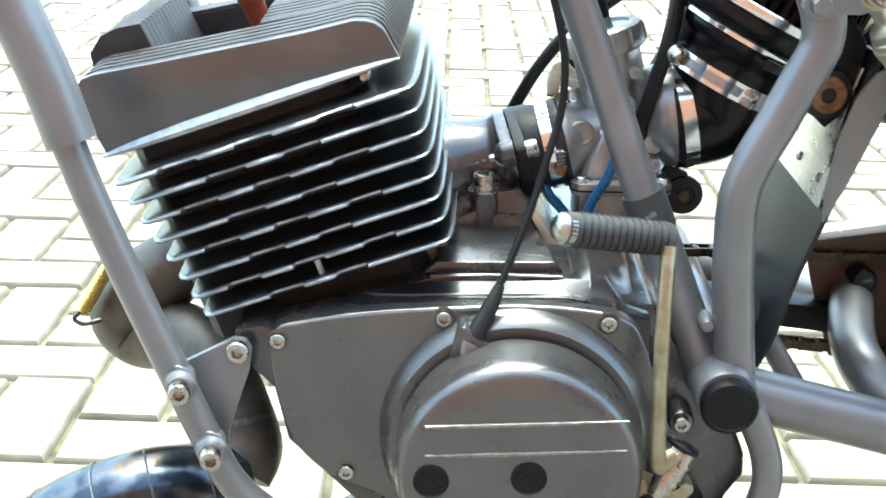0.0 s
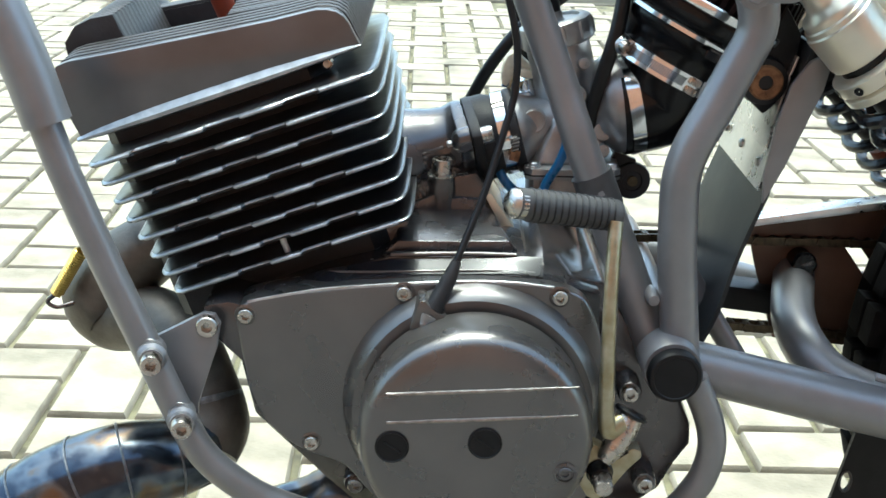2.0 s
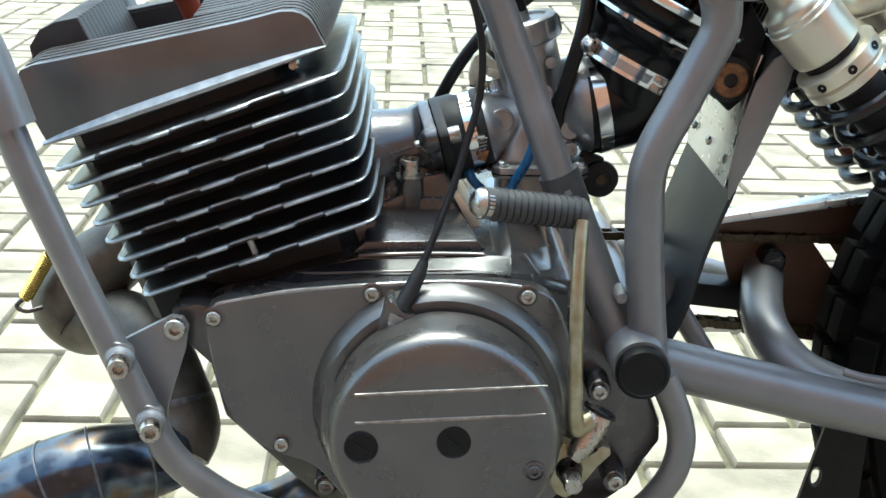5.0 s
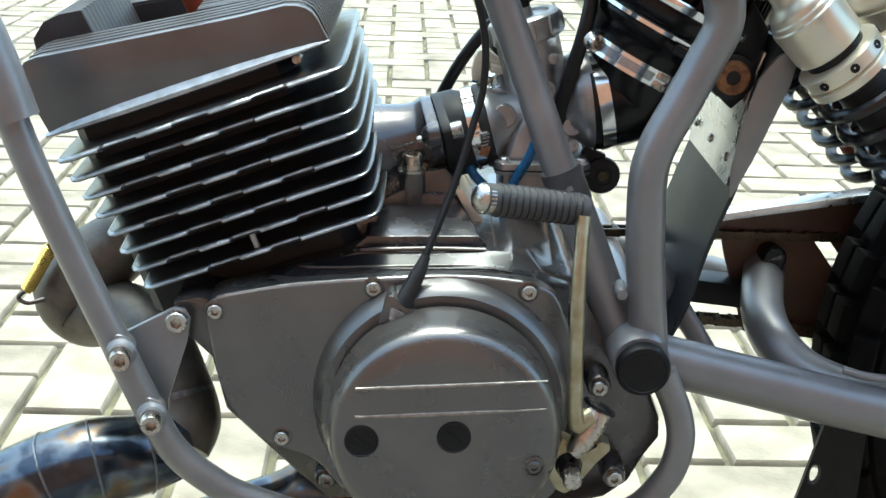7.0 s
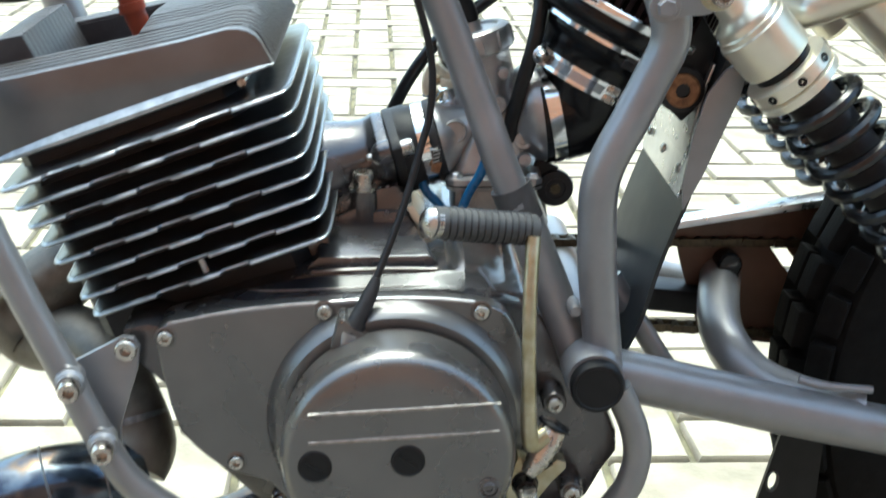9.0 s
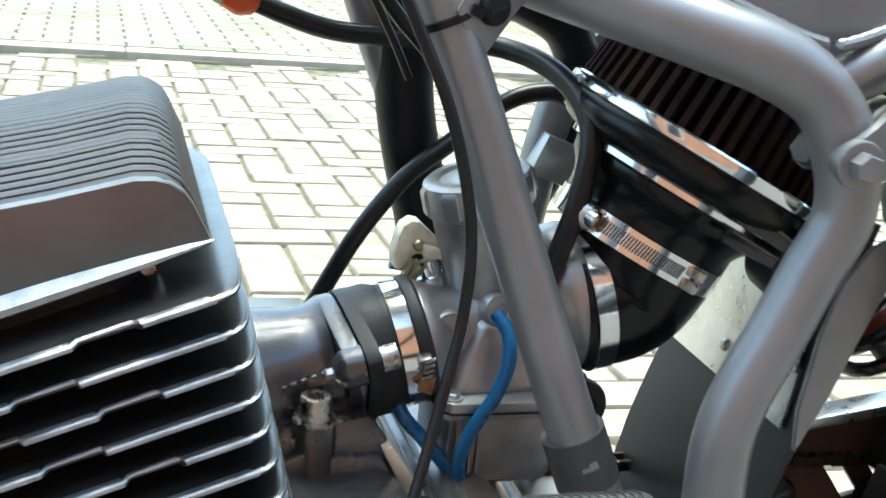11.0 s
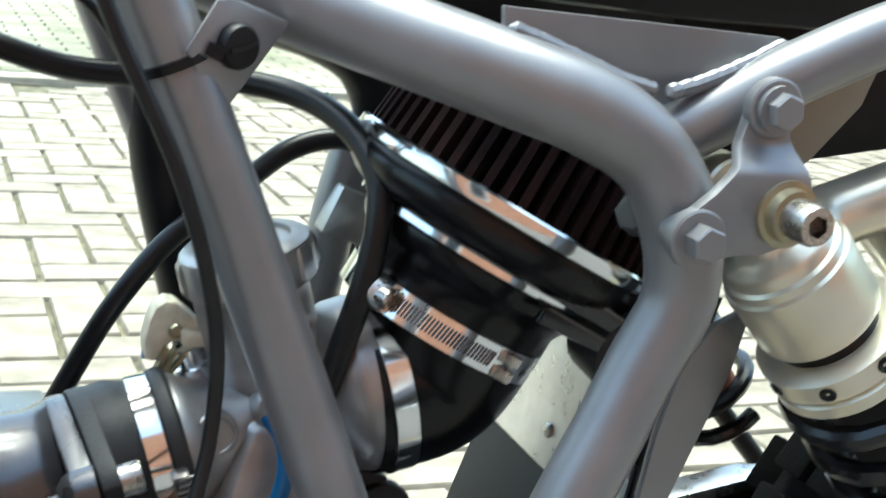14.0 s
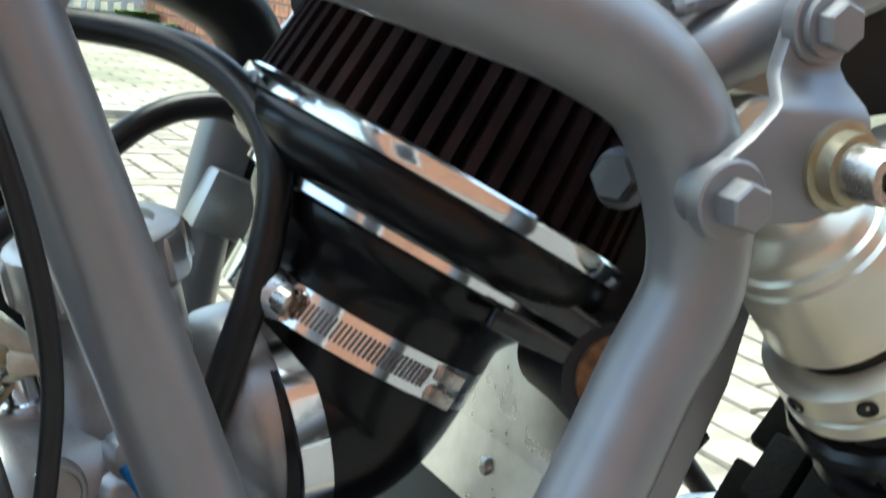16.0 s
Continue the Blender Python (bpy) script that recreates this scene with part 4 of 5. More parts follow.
part("pivot", Geo().lathe((0.1265, 0.94, 0.5785), (0, -1, 0.1), [(0.0028, 0), (0.0028, 0.004), (0.002, 0.005), (0, 0.005)], 14), ZINC, choke)
for k in range(3):
    part("clip_leaf", Geo().box((0.1215 + 0.0028 * k, 0.9365, 0.568 - 0.001 * k), (0.0015, 0.006, 0.010), (0, 20 + 8 * k, 0)), ZINC, choke)
part("choke_stem", Geo().lathe((0.137, 0.94, 0.554), TI, [(0.007, 0), (0.007, 0.010), (0.0055, 0.0105), (0.0055, 0.018)], 20), CHROME, carb)
part("choke_bowden", Geo().sweep([(0.1165, 0.95, 0.565), (0.124, 0.951, 0.5635), (0.131, 0.95, 0.5625)], 0.0022, 8), BLUE, carb)

part("blue_drain_hose", Geo().sweep([(0.1535, 0.893, 0.561), (0.1585, 0.887, 0.553), (0.1592, 0.884, 0.540), (0.1545, 0.884, 0.524), (0.1465, 0.886, 0.508), (0.142, 0.888, 0.49), (0.148, 0.892, 0.468), (0.164, 0.896, 0.452)], 0.0033, 12), BLUE, carb, "translucent blue drain hose")
part("blue_breather_hose", Geo().sweep([(0.116, 0.935, 0.535), (0.113, 0.915, 0.520), (0.117, 0.902, 0.508), (0.126, 0.90, 0.498), (0.140, 0.90, 0.482), (0.155, 0.9, 0.464)], 0.0034, 12), BLUE, carb, "translucent blue breather hose")

boot = part("intake_boot", Geo().sweep([(0.200, 0.93, 0.5565), (0.214, 0.93, 0.559), (0.227, 0.93, 0.565), (0.234, 0.928, 0.580), (0.240, 0.927, 0.598)], [0.0362, 0.0365, 0.0375, 0.0395, 0.0418], 40), RUBBERGLOSS, bike, "glossy black rubber intake elbow")
part("front_clamp", Geo().lathe((0.2075, 0.929, 0.5580), (0.975, 0.02, 0.22), [(0.0362, -0.005), (0.0372, -0.0046), (0.0372, 0.0046), (0.0362, 0.005)], 48), CHROME, boot, "shiny stainless hose clamp")
FA = V((0.44, -0.03, 0.897)).normalized()
FC = V((0.231, 0.926, 0.588))
FS = FA.cross(V((0, 1, 0))).normalized()
CR = 0.0436
clamp = part("rear_clamp", Geo().lathe(FC, FA, [(CR - 0.0012, -0.0065), (CR, -0.006), (CR, 0.006), (CR - 0.0012, 0.0065)], 56), CHROME, boot, "stainless worm drive hose clamp")
FW = FA.cross(FS).normalized()
if FW.y > 0:
    FW = -FW


def round_clamp(deg, r, h=0.0):
    a = radians(deg)
    return FC + (FS * math.cos(a) + FW * math.sin(a)) * r + FA * h


gt = Geo()
for k in range(30):
    d = 38 + 2.05 * k
    gt.sweep([round_clamp(d - 0.4, CR + 0.0002, -0.0032), round_clamp(d + 0.9, CR + 0.0002, 0.0032)], 0.0005, 4, smooth=0)
tagged(part("worm_teeth", gt, CASTDARK, clamp), kind="stuff")
part("screw_housing", Geo().sweep([round_clamp(36, CR + 0.001), round_clamp(27, CR + 0.003), round_clamp(18, CR + 0.002)], [0.0062, 0.0075, 0.0062], 16), ALUBRIGHT, clamp)
sc = round_clamp(34, CR + 0.004)
part("worm_screw", Geo().lathe(sc, round_clamp(60, CR) - round_clamp(20, CR), [(0.0046, -0.006), (0.0046, 0.004), (0.0038, 0.005), (0.0022, 0.005), (0.002, 0.0035), (0, 0.0035)], 14), STEEL, clamp)
part("buckle", Geo().box(round_clamp(107, CR + 0.001, 0.003), (0.009, 0.004, 0.005), (0, 26, -14)).box(round_clamp(107, CR + 0.001, -0.0035), (0.009, 0.004, 0.005), (0, 26, -14)), STEEL, clamp, "", 0.001)

filt = part("air_filter", Geo().lathe(FC, FA, [(0.0420, 0.0), (0.0428, 0.010), (0.0438, 0.0145), (0.0458, 0.018), (0.0480, 0.0205), (0.0498, 0.0235), (0.0505, 0.028), (0.0505, 0.036), (0.049, 0.039)], 56), RUBBERGLOSS, bike, "black and chrome cone air filter", sharp=60)
part("neck_band", Geo().lathe(FC + FA * 0.028, FA, [(0.051, 0), (0.0545, 0.0015), (0.0545, 0.0042), (0.051, 0.006)], 56), CHROME, filt)
part("rubber_rim", Geo().lathe(FC + FA * 0.0315, FA, [(0.050, 0), (0.056, 0.001), (0.0605, 0.003), (0.064, 0.006), (0.066, 0.0095), (0.0665, 0.013), (0.066, 0.0165), (0.064, 0.02)], 60), RUBBERGLOSS, filt, sharp=60)
part("chrome_band", Geo().lathe(FC + FA * 0.0475, FA, [(0.0655, 0.001), (0.0678, 0.0015), (0.0683, 0.0035), (0.0682, 0.0068), (0.0672, 0.0078), (0.064, 0.0082)], 64), CHROME, filt, "chrome ring of the air filter")
gpz = Geo()
NP = 54
rr = []
for h, r0 in ((0.054, 0.065), (0.075, 0.063), (0.096, 0.061)):
    ring = []
    for k in range(NP):
        for da, dr in ((-0.22, 0.0), (0.22, 0.0), (0.34, 0.016), (0.66, 0.016)):
            a = 2 * math.pi * (k + da) / NP
            ring.append(FC + FA * h + (FS * math.cos(a) + FW * math.sin(a)) * (r0 - dr))
    rr.append(ring)
gpz.rings(rr)
part("pleats", gpz, PLEAT, filt, "red brown pleated filter paper, darkened for shade", sharp=20)
part("top_cap", Geo().lathe(FC + FA * 0.094, FA, [(0.061, 0), (0.061, 0.005), (0.055, 0.008), (0, 0.008)], 48), RUBBER, filt)
for x0, z0, x1, z1, wd in ((0.2522, 0.620, 0.290, 0.600, 0.0036), (0.2466, 0.6097, 0.284, 0.5925, 0.0030)):
    dn = V((z0 - z1, 0, x1 - x0)).normalized() * wd
    tb = part("strap_tab", Geo().prism([(x0, z0), (x1, z1), (x1 - 2 * dn.x, z1 - 2 * dn.z), (x0 - 2 * dn.x, z0 - 2 * dn.z)], 0.866, 0.8695), LEDGE, filt, "black clamp strap tail", 0.0012)
    part("strap_edge", Geo().sweep([(x0 + 0.002, 0.8665, z0), (x1 - 0.002, 0.8665, z1)], 0.0008, 8, smooth=0), INLET, tb)

# hoses
fuel = part("fuel_hose", Geo().sweep([(-0.060, 1.0, 0.702), (-0.028, 1.0, 0.704), (0.011, 1.0, 0.701), (0.038, 1.0, 0.687), (0.058, 1.0, 0.678), (0.09, 1.0, 0.669), (0.13, 0.998, 0.668), (0.156, 0.985, 0.6695), (0.179, 0.96, 0.667), (0.191, 0.932, 0.658), (0.1945, 0.910, 0.642), (0.191, 0.904, 0.614), (0.182, 0.905, 0.577), (0.177, 0.91, 0.55), (0.18, 0.915, 0.53)], 0.0052, 16), HOSEBLACK, bike, "black rubber fuel hose")
part("vent_hose", Geo().sweep([(0.075, 1.0, 0.50), (0.090, 0.995, 0.532), (0.108, 0.992, 0.568), (0.130, 0.992, 0.598), (0.150, 0.995, 0.614), (0.169, 1.0, 0.628), (0.182, 1.0, 0.638), (0.197, 1.0, 0.6435), (0.212, 0.998, 0.643), (0.222, 0.99, 0.632), (0.222, 0.98, 0.61)], 0.0048, 16), HOSEBLACK, fuel, "black rubber vent hose")

part("thin_cable", Geo().sweep([(-0.06, 0.95, 0.738), (0.009, 0.95, 0.727), (0.043, 0.95, 0.721), (0.073, 0.95, 0.709), (0.092, 0.95, 0.699), (0.106, 0.95, 0.678), (0.118, 0.95, 0.655)], 0.0021, 8), HOSEBLACK, bike, "thin black control cable under the tank")

# ---- inner mudguard with riveted plate, rubber mount ----
GUARD = [(0.313, 0.616), (0.306, 0.590), (0.3005, 0.565), (0.297, 0.540), (0.2935, 0.516), (0.285, 0.490), (0.277, 0.464), (0.271, 0.438), (0.265, 0.418), (0.255, 0.395)]


def sheet(curve, off, th, y0, y1):
    c = [(p.x, p.z) for p in spline([(x, 0, z) for x, z in curve], 4)]
    return Geo().prism([(x + off, z) for x, z in c] + [(x + off + th, z) for x, z in reversed(c)], y0, y1)


flap = part("inner_mudguard", sheet(GUARD, 0.0, 0.003, 0.857, 1.003), SHEETGREY, bike, "dark grey sheet inner mudguard with riveted silver plates")
part("flat_strut", Geo().prism([(0.301, 0.590), (0.312, 0.606), (0.3275, 0.614), (0.3225, 0.587), (0.303, 0.534), (0.291, 0.508), (0.2895, 0.528), (0.294, 0.563)], 0.853, 0.857), FRAME, flap, "flat grey painted strut", 0.0008)
low_c = [(0.2975, 0.5435), (0.2955, 0.530), (0.2925, 0.513)]
part("silver_plate", sheet(low_c, -0.0022, 0.0018, 0.868, 0.998), ALUBRIGHT, flap, "bright riveted aluminium plate", 0.0003)
up_c = [(0.3105, 0.606), (0.306, 0.590), (0.3005, 0.565), (0.2972, 0.541)]
part("upper_plate", sheet(up_c, -0.004, 0.0018, 0.868, 0.998), ALUBRIGHT, flap, "bright aluminium upper plate", 0.0003)
for ry in (0.884, 0.936, 0.985):
    part("rivet", Geo().lathe((0.2928, ry, 0.5295), (-0.98, 0, 0.2), [(0.0036, -0.001), (0.0033, 0.0010), (0.002, 0.0018), (0, 0.0020)], 16), STEEL, flap)
mt = part("rubber_mount", Geo().lathe((0.2865, 0.872, 0.589), (0, -1, 0), [(0.015, -0.02), (0.0165, 0.0), (0.0155, 0.006), (0.013, 0.007)], 32), RUBBER, bike, "black rubber mount with rusty washer")
part("rusty_washer", Geo().lathe((0.2867, 0.866, 0.589), (0, -1, 0), [(0.0118, -0.002), (0.0118, 0.0022), (0.0105, 0.0032), (0.005, 0.003), (0.005, -0.001), (0, -0.001)], 28), RUST, mt, "rusty steel washer")
part("mount_arm", Geo().prism([(0.279, 0.575), (0.281, 0.625), (0.297, 0.64), (0.31, 0.62), (0.305, 0.58), (0.29, 0.565)], 0.874, 0.884), PLASTIC, mt, "", 0.002)

# ---- shocks ----
def shock(name, y, label):
    ax, sx = V((0.69, 0, -0.724)), V((0.724, 0, 0.69))
    pivot = V((0.2839, y, 0.6662))
    top = pivot + sx * 0.0055
    s = part(name, Geo().lathe(top, ax, [(0.0095, 0.0), (0.0115, 0.018), (0.0125, 0.026), (0.0150, 0.0300), (0.0195, 0.0325), (0.0205, 0.0345), (0.0207, 0.0375), (0.0222, 0.0385), (0.0226, 0.0415), (0.0238, 0.0425), (0.0242, 0.046), (0.0238, 0.049), (0.0237, 0.067), (0.0228, 0.070), (0.021, 0.071)], 44), CREAM, bike, label)
    part("eye", Geo().lathe(pivot + V((0, 0.012, 0)), (0, -1, 0), [(0.011, 0), (0.012, 0.001), (0.012, 0.023), (0.011, 0.024)], 28), CREAM, s)
    part("gap_ring", Geo().lathe(top, ax, [(0.020, 0.064), (0.020, 0.080)], 32), RUBBERGLOSS, s)
    part("preload_collar", Geo().lathe(top, ax, [(0.025, 0.076), (0.0285, 0.0775), (0.0285, 0.086), (0.026, 0.0875), (0.0285, 0.089), (0.0285, 0.094), (0.025, 0.095)], 40), CREAM, s)
    for k in range(8):
        a = 2 * math.pi * k / 8
        d = sx * math.cos(a) + V((0, 1, 0)) * math.sin(a)
        part("spanner_hole", Geo().lathe(top + ax * 0.0818 + d * 0.0275, d, [(0.003, 0), (0.003, 0.0016), (0.0022, 0.0018), (0, 0.0006)], 12), RUBBERGLOSS, s)
    part("damper_rod", Geo().lathe(top, ax, [(0.017, 0.10), (0.017, 0.21), (0.006, 0.212), (0.006, 0.32)], 24), RUBBER, s)
    part("bump_stop", Geo().lathe(top, ax, [(0.012, 0.222), (0.0185, 0.224), (0.0195, 0.232), (0.0185, 0.242), (0.012, 0.244)], 24), REDPLASTIC, s, "dark orange rubber bump stop")
    coil = []
    sy = V((0, 1, 0))
    n = 7.5
    for k in range(int(n * 18) + 1):
        a = 2 * math.pi * k / 18
        coil.append(top + ax * (0.101 + 0.0205 * k / 18) + (sx * math.cos(a + 1.9) + sy * math.sin(a + 1.9)) * 0.0272)
    part("spring", Geo().sweep(coil, 0.0048, 10, smooth=0), SPRINGBLACK, s, "black coil spring")
    part("lower_eye", Geo().lathe(top + ax * 0.33 + V((0, 0.012, 0)), (0, -1, 0), [(0.012, 0), (0.013, 0.024)], 24), CREAM, s)
    part("reservoir_arm", Geo().sweep([top + ax * 0.03 + V((0.010, 0.012, 0.004)), top + V((0.070, 0.044, -0.028)), top + V((0.118, 0.044, -0.012)), top + V((0.142, 0.044, -0.006))], [0.015, 0.0135, 0.013, 0.009], 18), CREAM, s)
    part("reservoir", Geo().lathe(top + V((0.118, 0.06, -0.02)), V((0.75, 0, -0.66)), [(0.015, 0), (0.018, 0.003), (0.018, 0.09), (0.015, 0.094)], 30), CREAM, s)
    return s


shock("rear_shock", 0.826, "champagne rear shock absorber with black spring")
shock("rear_shock", 1.052, "champagne rear shock absorber with black spring")

# ---- swingarm, wheel, chain ----
arm = part("swingarm", Geo().sweep([(0.232, 0.822, 0.405), (0.32, 0.824, 0.3835), (0.41, 0.828, 0.361), (0.66, 0.845, 0.30)], 0.0175, 26), FRAME, bike, "grey tubular steel swingarm")
part("far_arm", Geo().sweep([(0.232, 1.038, 0.408), (0.32, 1.034, 0.385), (0.41, 1.03, 0.363), (0.66, 1.015, 0.31)], 0.0185, 22), FRAME, arm)
part("arm_brace", Geo().sweep([(0.43, 0.838, 0.365), (0.395, 0.85, 0.366), (0.362, 0.868, 0.374), (0.345, 0.89, 0.388), (0.345, 0.93, 0.398), (0.36, 0.99, 0.41), (0.366, 1.02, 0.412)], 0.0165, 22), FRAME, arm)
part("stay", Geo().sweep([(0.255, 0.905, 0.44), (0.275, 0.90, 0.408), (0.30, 0.895, 0.37)], 0.008, 14), FRAME, arm)
part("weld_seam", Geo().sweep([(0.378, 0.832, 0.392), (0.395, 0.828, 0.389), (0.43, 0.829, 0.385)], 0.003, 10), FRAME, arm)
WX, WZ, WS = 0.6925, 0.356, 1.0
wheel = part("rear_wheel", Geo().lathe((WX, 0.93, WZ), (0, -1, 0), [(r * WS, h) for r, h in ((0.215, -0.03), (0.225, -0.032), (0.228, -0.02), (0.222, 0), (0.228, 0.02), (0.225, 0.032), (0.215, 0.03))], 72), FINDARK, bike, "black rear wheel with knobbly tyre")
part("tyre", Geo().lathe((WX, 0.93, WZ), (0, -1, 0), [(r * WS, h) for r, h in ((0.222, -0.034), (0.245, -0.047), (0.268, -0.046), (0.283, -0.03), (0.288, 0), (0.283, 0.03), (0.268, 0.046), (0.245, 0.047), (0.222, 0.034))], 90), TYRE, wheel, "worn black tyre")
tyre_ob = bpy.data.objects["tyre"]
blk = Geo().box((0, 0, 0), (0.018, 0.021, 0.030)).mesh("tread_block", TYRE, 0.002)
for k in range(46):
    a = 2 * math.pi * k / 46
    for w, tl in ((-0.036, -35), (-0.012, 0), (0.014, 0), (0.038, 35)):
        r = WS * (0.2885 if abs(w) < 0.03 else 0.277)
        aa = a + (0.06 if abs(w) > 0.03 else 0)
        tb = new("tread_block", blk)
        tb.parent = tyre_ob
        tb.matrix_basis = Matrix.Translation((WX + r * math.cos(aa), 0.93 + w, WZ + r * math.sin(aa))) @ Matrix.Rotation(-aa, 4, "Y") @ Matrix.Rotation(radians(-tl), 4, "Z")
part("hub", Geo().lathe((WX, 0.93, WZ), (0, -1, 0), [(0.03, -0.07), (0.05, -0.05), (0.045, 0), (0.05, 0.05), (0.03, 0.07)], 32), FINDARK, wheel)
gsp = Geo()
for k in range(24):
    a = 2 * math.pi * k / 24
    gsp.sweep([(WX + 0.045 * math.cos(a + 0.5), 0.93 + (0.04 if k % 2 else -0.04), WZ + 0.045 * math.sin(a + 0.5)), (WX + 0.221 * math.cos(a), 0.93, WZ + 0.221 * math.sin(a))], 0.0018, 6, smooth=0)
tagged(part("spoke_set", gsp, STEEL, wheel), kind="stuff")

slots = [[(0.392 + sh, 0.4405), (0.403 + sh, 0.4425), (0.4245 + sh, 0.4155), (0.4135 + sh, 0.4125)] for sh in (0.0, 0.030)]
guard = part("chain_guard", Geo().holed([(0.317, 0.453), (0.437, 0.473), (0.60, 0.46), (0.60, 0.36), (0.46, 0.345), (0.348, 0.355), (0.336, 0.39), (0.326, 0.42)], slots, 0.986, 0.990), BROWNPLATE, bike, "brown sheet metal chain guard with bright top edge")
part("top_edge", Geo().prism([(0.317, 0.4525), (0.437, 0.4725), (0.60, 0.46), (0.60, 0.466), (0.437, 0.479), (0.317, 0.4585)], 0.974, 0.992), ALUBRIGHT, guard, "bright folded edge", 0.0005)
part("guard_bolt", Geo().lathe((0.361, 0.978, 0.424), (0, -1, 0.1), [(0.010, -0.01), (0.010, 0.01), (0.008, 0.012), (0, 0.012)], 18), RUBBERGLOSS, guard)
part("guard_stay", Geo().prism([(0.352, 0.425), (0.368, 0.43), (0.370, 0.395), (0.345, 0.385)], 0.966, 0.984), CASTDARK, guard, "", 0.002)

hole = [(0.3772 + 0.0042 * math.cos(t), 0.2954 + 0.0085 * math.sin(t)) for t in (2 * math.pi * k / 14 for k in range(14))]
hanger = part("chain_guide_hanger", Geo().holed([(0.3795, 0.3345), (0.3845, 0.3360), (0.412, 0.333), (0.412, 0.205), (0.352, 0.205), (0.3620, 0.252)], [hole], 0.858, 0.862), PLASTIC, bike, "black steel hanger plate with oval hole")
part("hole_rim", Geo().sweep([(x, 0.8575, z) for x, z in hole + hole[:1]], 0.0009, 6, smooth=0), GREYRUBBER, hanger)
chain = tagged(new("drive_chain"), "", "")
chain.parent = bike
chain["label"] = "oily brown drive chain"
link = Geo()
for s in (-1, 1):
    link.prism([(x * 0.0127 / 2 + 0.0042 * math.cos(a), 0.0042 * math.sin(a) * (1.0 if abs(math.cos(a)) > 0.3 else 0.75)) for x, a in [(1, -1.57 + 0.52 * k) for k in range(7)] + [(-1, 1.57 + 0.52 * k) for k in range(7)]], s * 0.005 - 0.0008, s * 0.005 + 0.0008)
link.lathe((0.00635, 0.004, 0), (0, -1, 0), [(0.0038, 0), (0.0038, 0.008)], 10).lathe((-0.00635, 0.004, 0), (0, -1, 0), [(0.0038, 0), (0.0038, 0.008)], 10)
lm = link.mesh("link", CHAINMAT)
for k in range(30):
    for zz, sl in ((0.439, 0.0), (0.372, -0.06)):
        lk = new("link", lm)
        lk.parent = chain
        lk.location = (0.205 + 0.0127 * k, 0.985 + (0.0016 if k % 2 else 0), zz + sl * 0.0127 * k)
        lk.rotation_euler = (0, -math.atan(sl), 0)
part("chain_slider", Geo().box((0.27, 0.985, 0.398), (0.16, 0.03, 0.02), (0, 6, 0)), PLASTIC, bike, "black plastic chain slider", 0.003)

# ---- exhaust ----
ex = part("exhaust", Geo().sweep([(-0.112, 0.93, 0.455), (-0.14, 0.93, 0.438), (-0.166, 0.93, 0.417), (-0.178, 0.93, 0.398), (-0.168, 0.928, 0.386), (-0.150, 0.915, 0.388), (-0.125, 0.895, 0.392), (-0.104, 0.872, 0.384), (-0.090, 0.855, 0.362), (-0.0825, 0.843, 0.338), (-0.088, 0.832, 0.324)], [0.022, 0.026, 0.030, 0.0315, 0.030, 0.026, 0.023, 0.0215, 0.0225, 0.025, 0.025], 30), PIPEDULL, bike, "heat tinted steel expansion exhaust")
segs = [((-0.086, 0.833, 0.325), 0.0252), ((-0.108, 0.818, 0.323), 0.0280), ((-0.137, 0.805, 0.322), 0.031), ((-0.163, 0.80, 0.313), 0.033), ((-0.195, 0.795, 0.296), 0.0345), ((-0.235, 0.79, 0.26), 0.036), ((-0.255, 0.785, 0.20), 0.037)]
ch = part("expansion_chamber", Geo().sweep([p for p, r in segs], [r for p, r in segs], 40, smooth=4), PIPE, ex, "rainbow blued welded expansion chamber")
for q in range(1, len(segs) - 1):
    b, rb = V(segs[q][0]), segs[q][1]
    d = (V(segs[q + 1][0]) - V(segs[q - 1][0])).normalized()
    side = d.cross(V((0, 0, 1))).normalized()
    up = side.cross(d)
    rw2 = random.Random(q)
    bead = [b + (side * math.cos(t) + up * math.sin(t)) * (rb + rw2.uniform(-0.0002, 0.0003)) for t in (2 * math.pi * k / 60 for k in range(61))]
    part("weld_bead", Geo().sweep(bead, 0.0009, 6, smooth=0), WELD, ch)
part("elbow_collar", Geo().lathe((-0.0865, 0.850, 0.352), (0.28, -0.42, -0.86), [(0.0225, -0.003), (0.0240, -0.0022), (0.0243, 0), (0.0240, 0.0022), (0.0225, 0.003)], 32), WELD, ex)
part("lower_chamber", Geo().sweep([(-0.08, 0.87, 0.236), (-0.02, 0.87, 0.254), (0.03, 0.875, 0.258), (0.2, 0.885, 0.22)], [0.018, 0.024, 0.03, 0.04], 28), PIPE, ex)
sp = []
for k in range(200):
    a = 2 * math.pi * k / 10
    q = V((-0.1865, 0.905, 0.4425)).lerp(V((-0.205, 0.90, 0.411)), k / 199)
    sp.append(q + V((0.862, 0, -0.506)) * math.cos(a) * 0.0042 + V((0, 1, 0)) * math.sin(a) * 0.0042)
spr = part("exhaust_spring", Geo().sweep(sp, 0.0011, 6, smooth=0), GOLD, ex, "brass coloured exhaust spring")
part("hook", Geo().sweep([(-0.205, 0.90, 0.411), (-0.212, 0.90, 0.404), (-0.205, 0.90, 0.400), (-0.193, 0.905, 0.402)], 0.0017, 8), CASTDARK, spr)

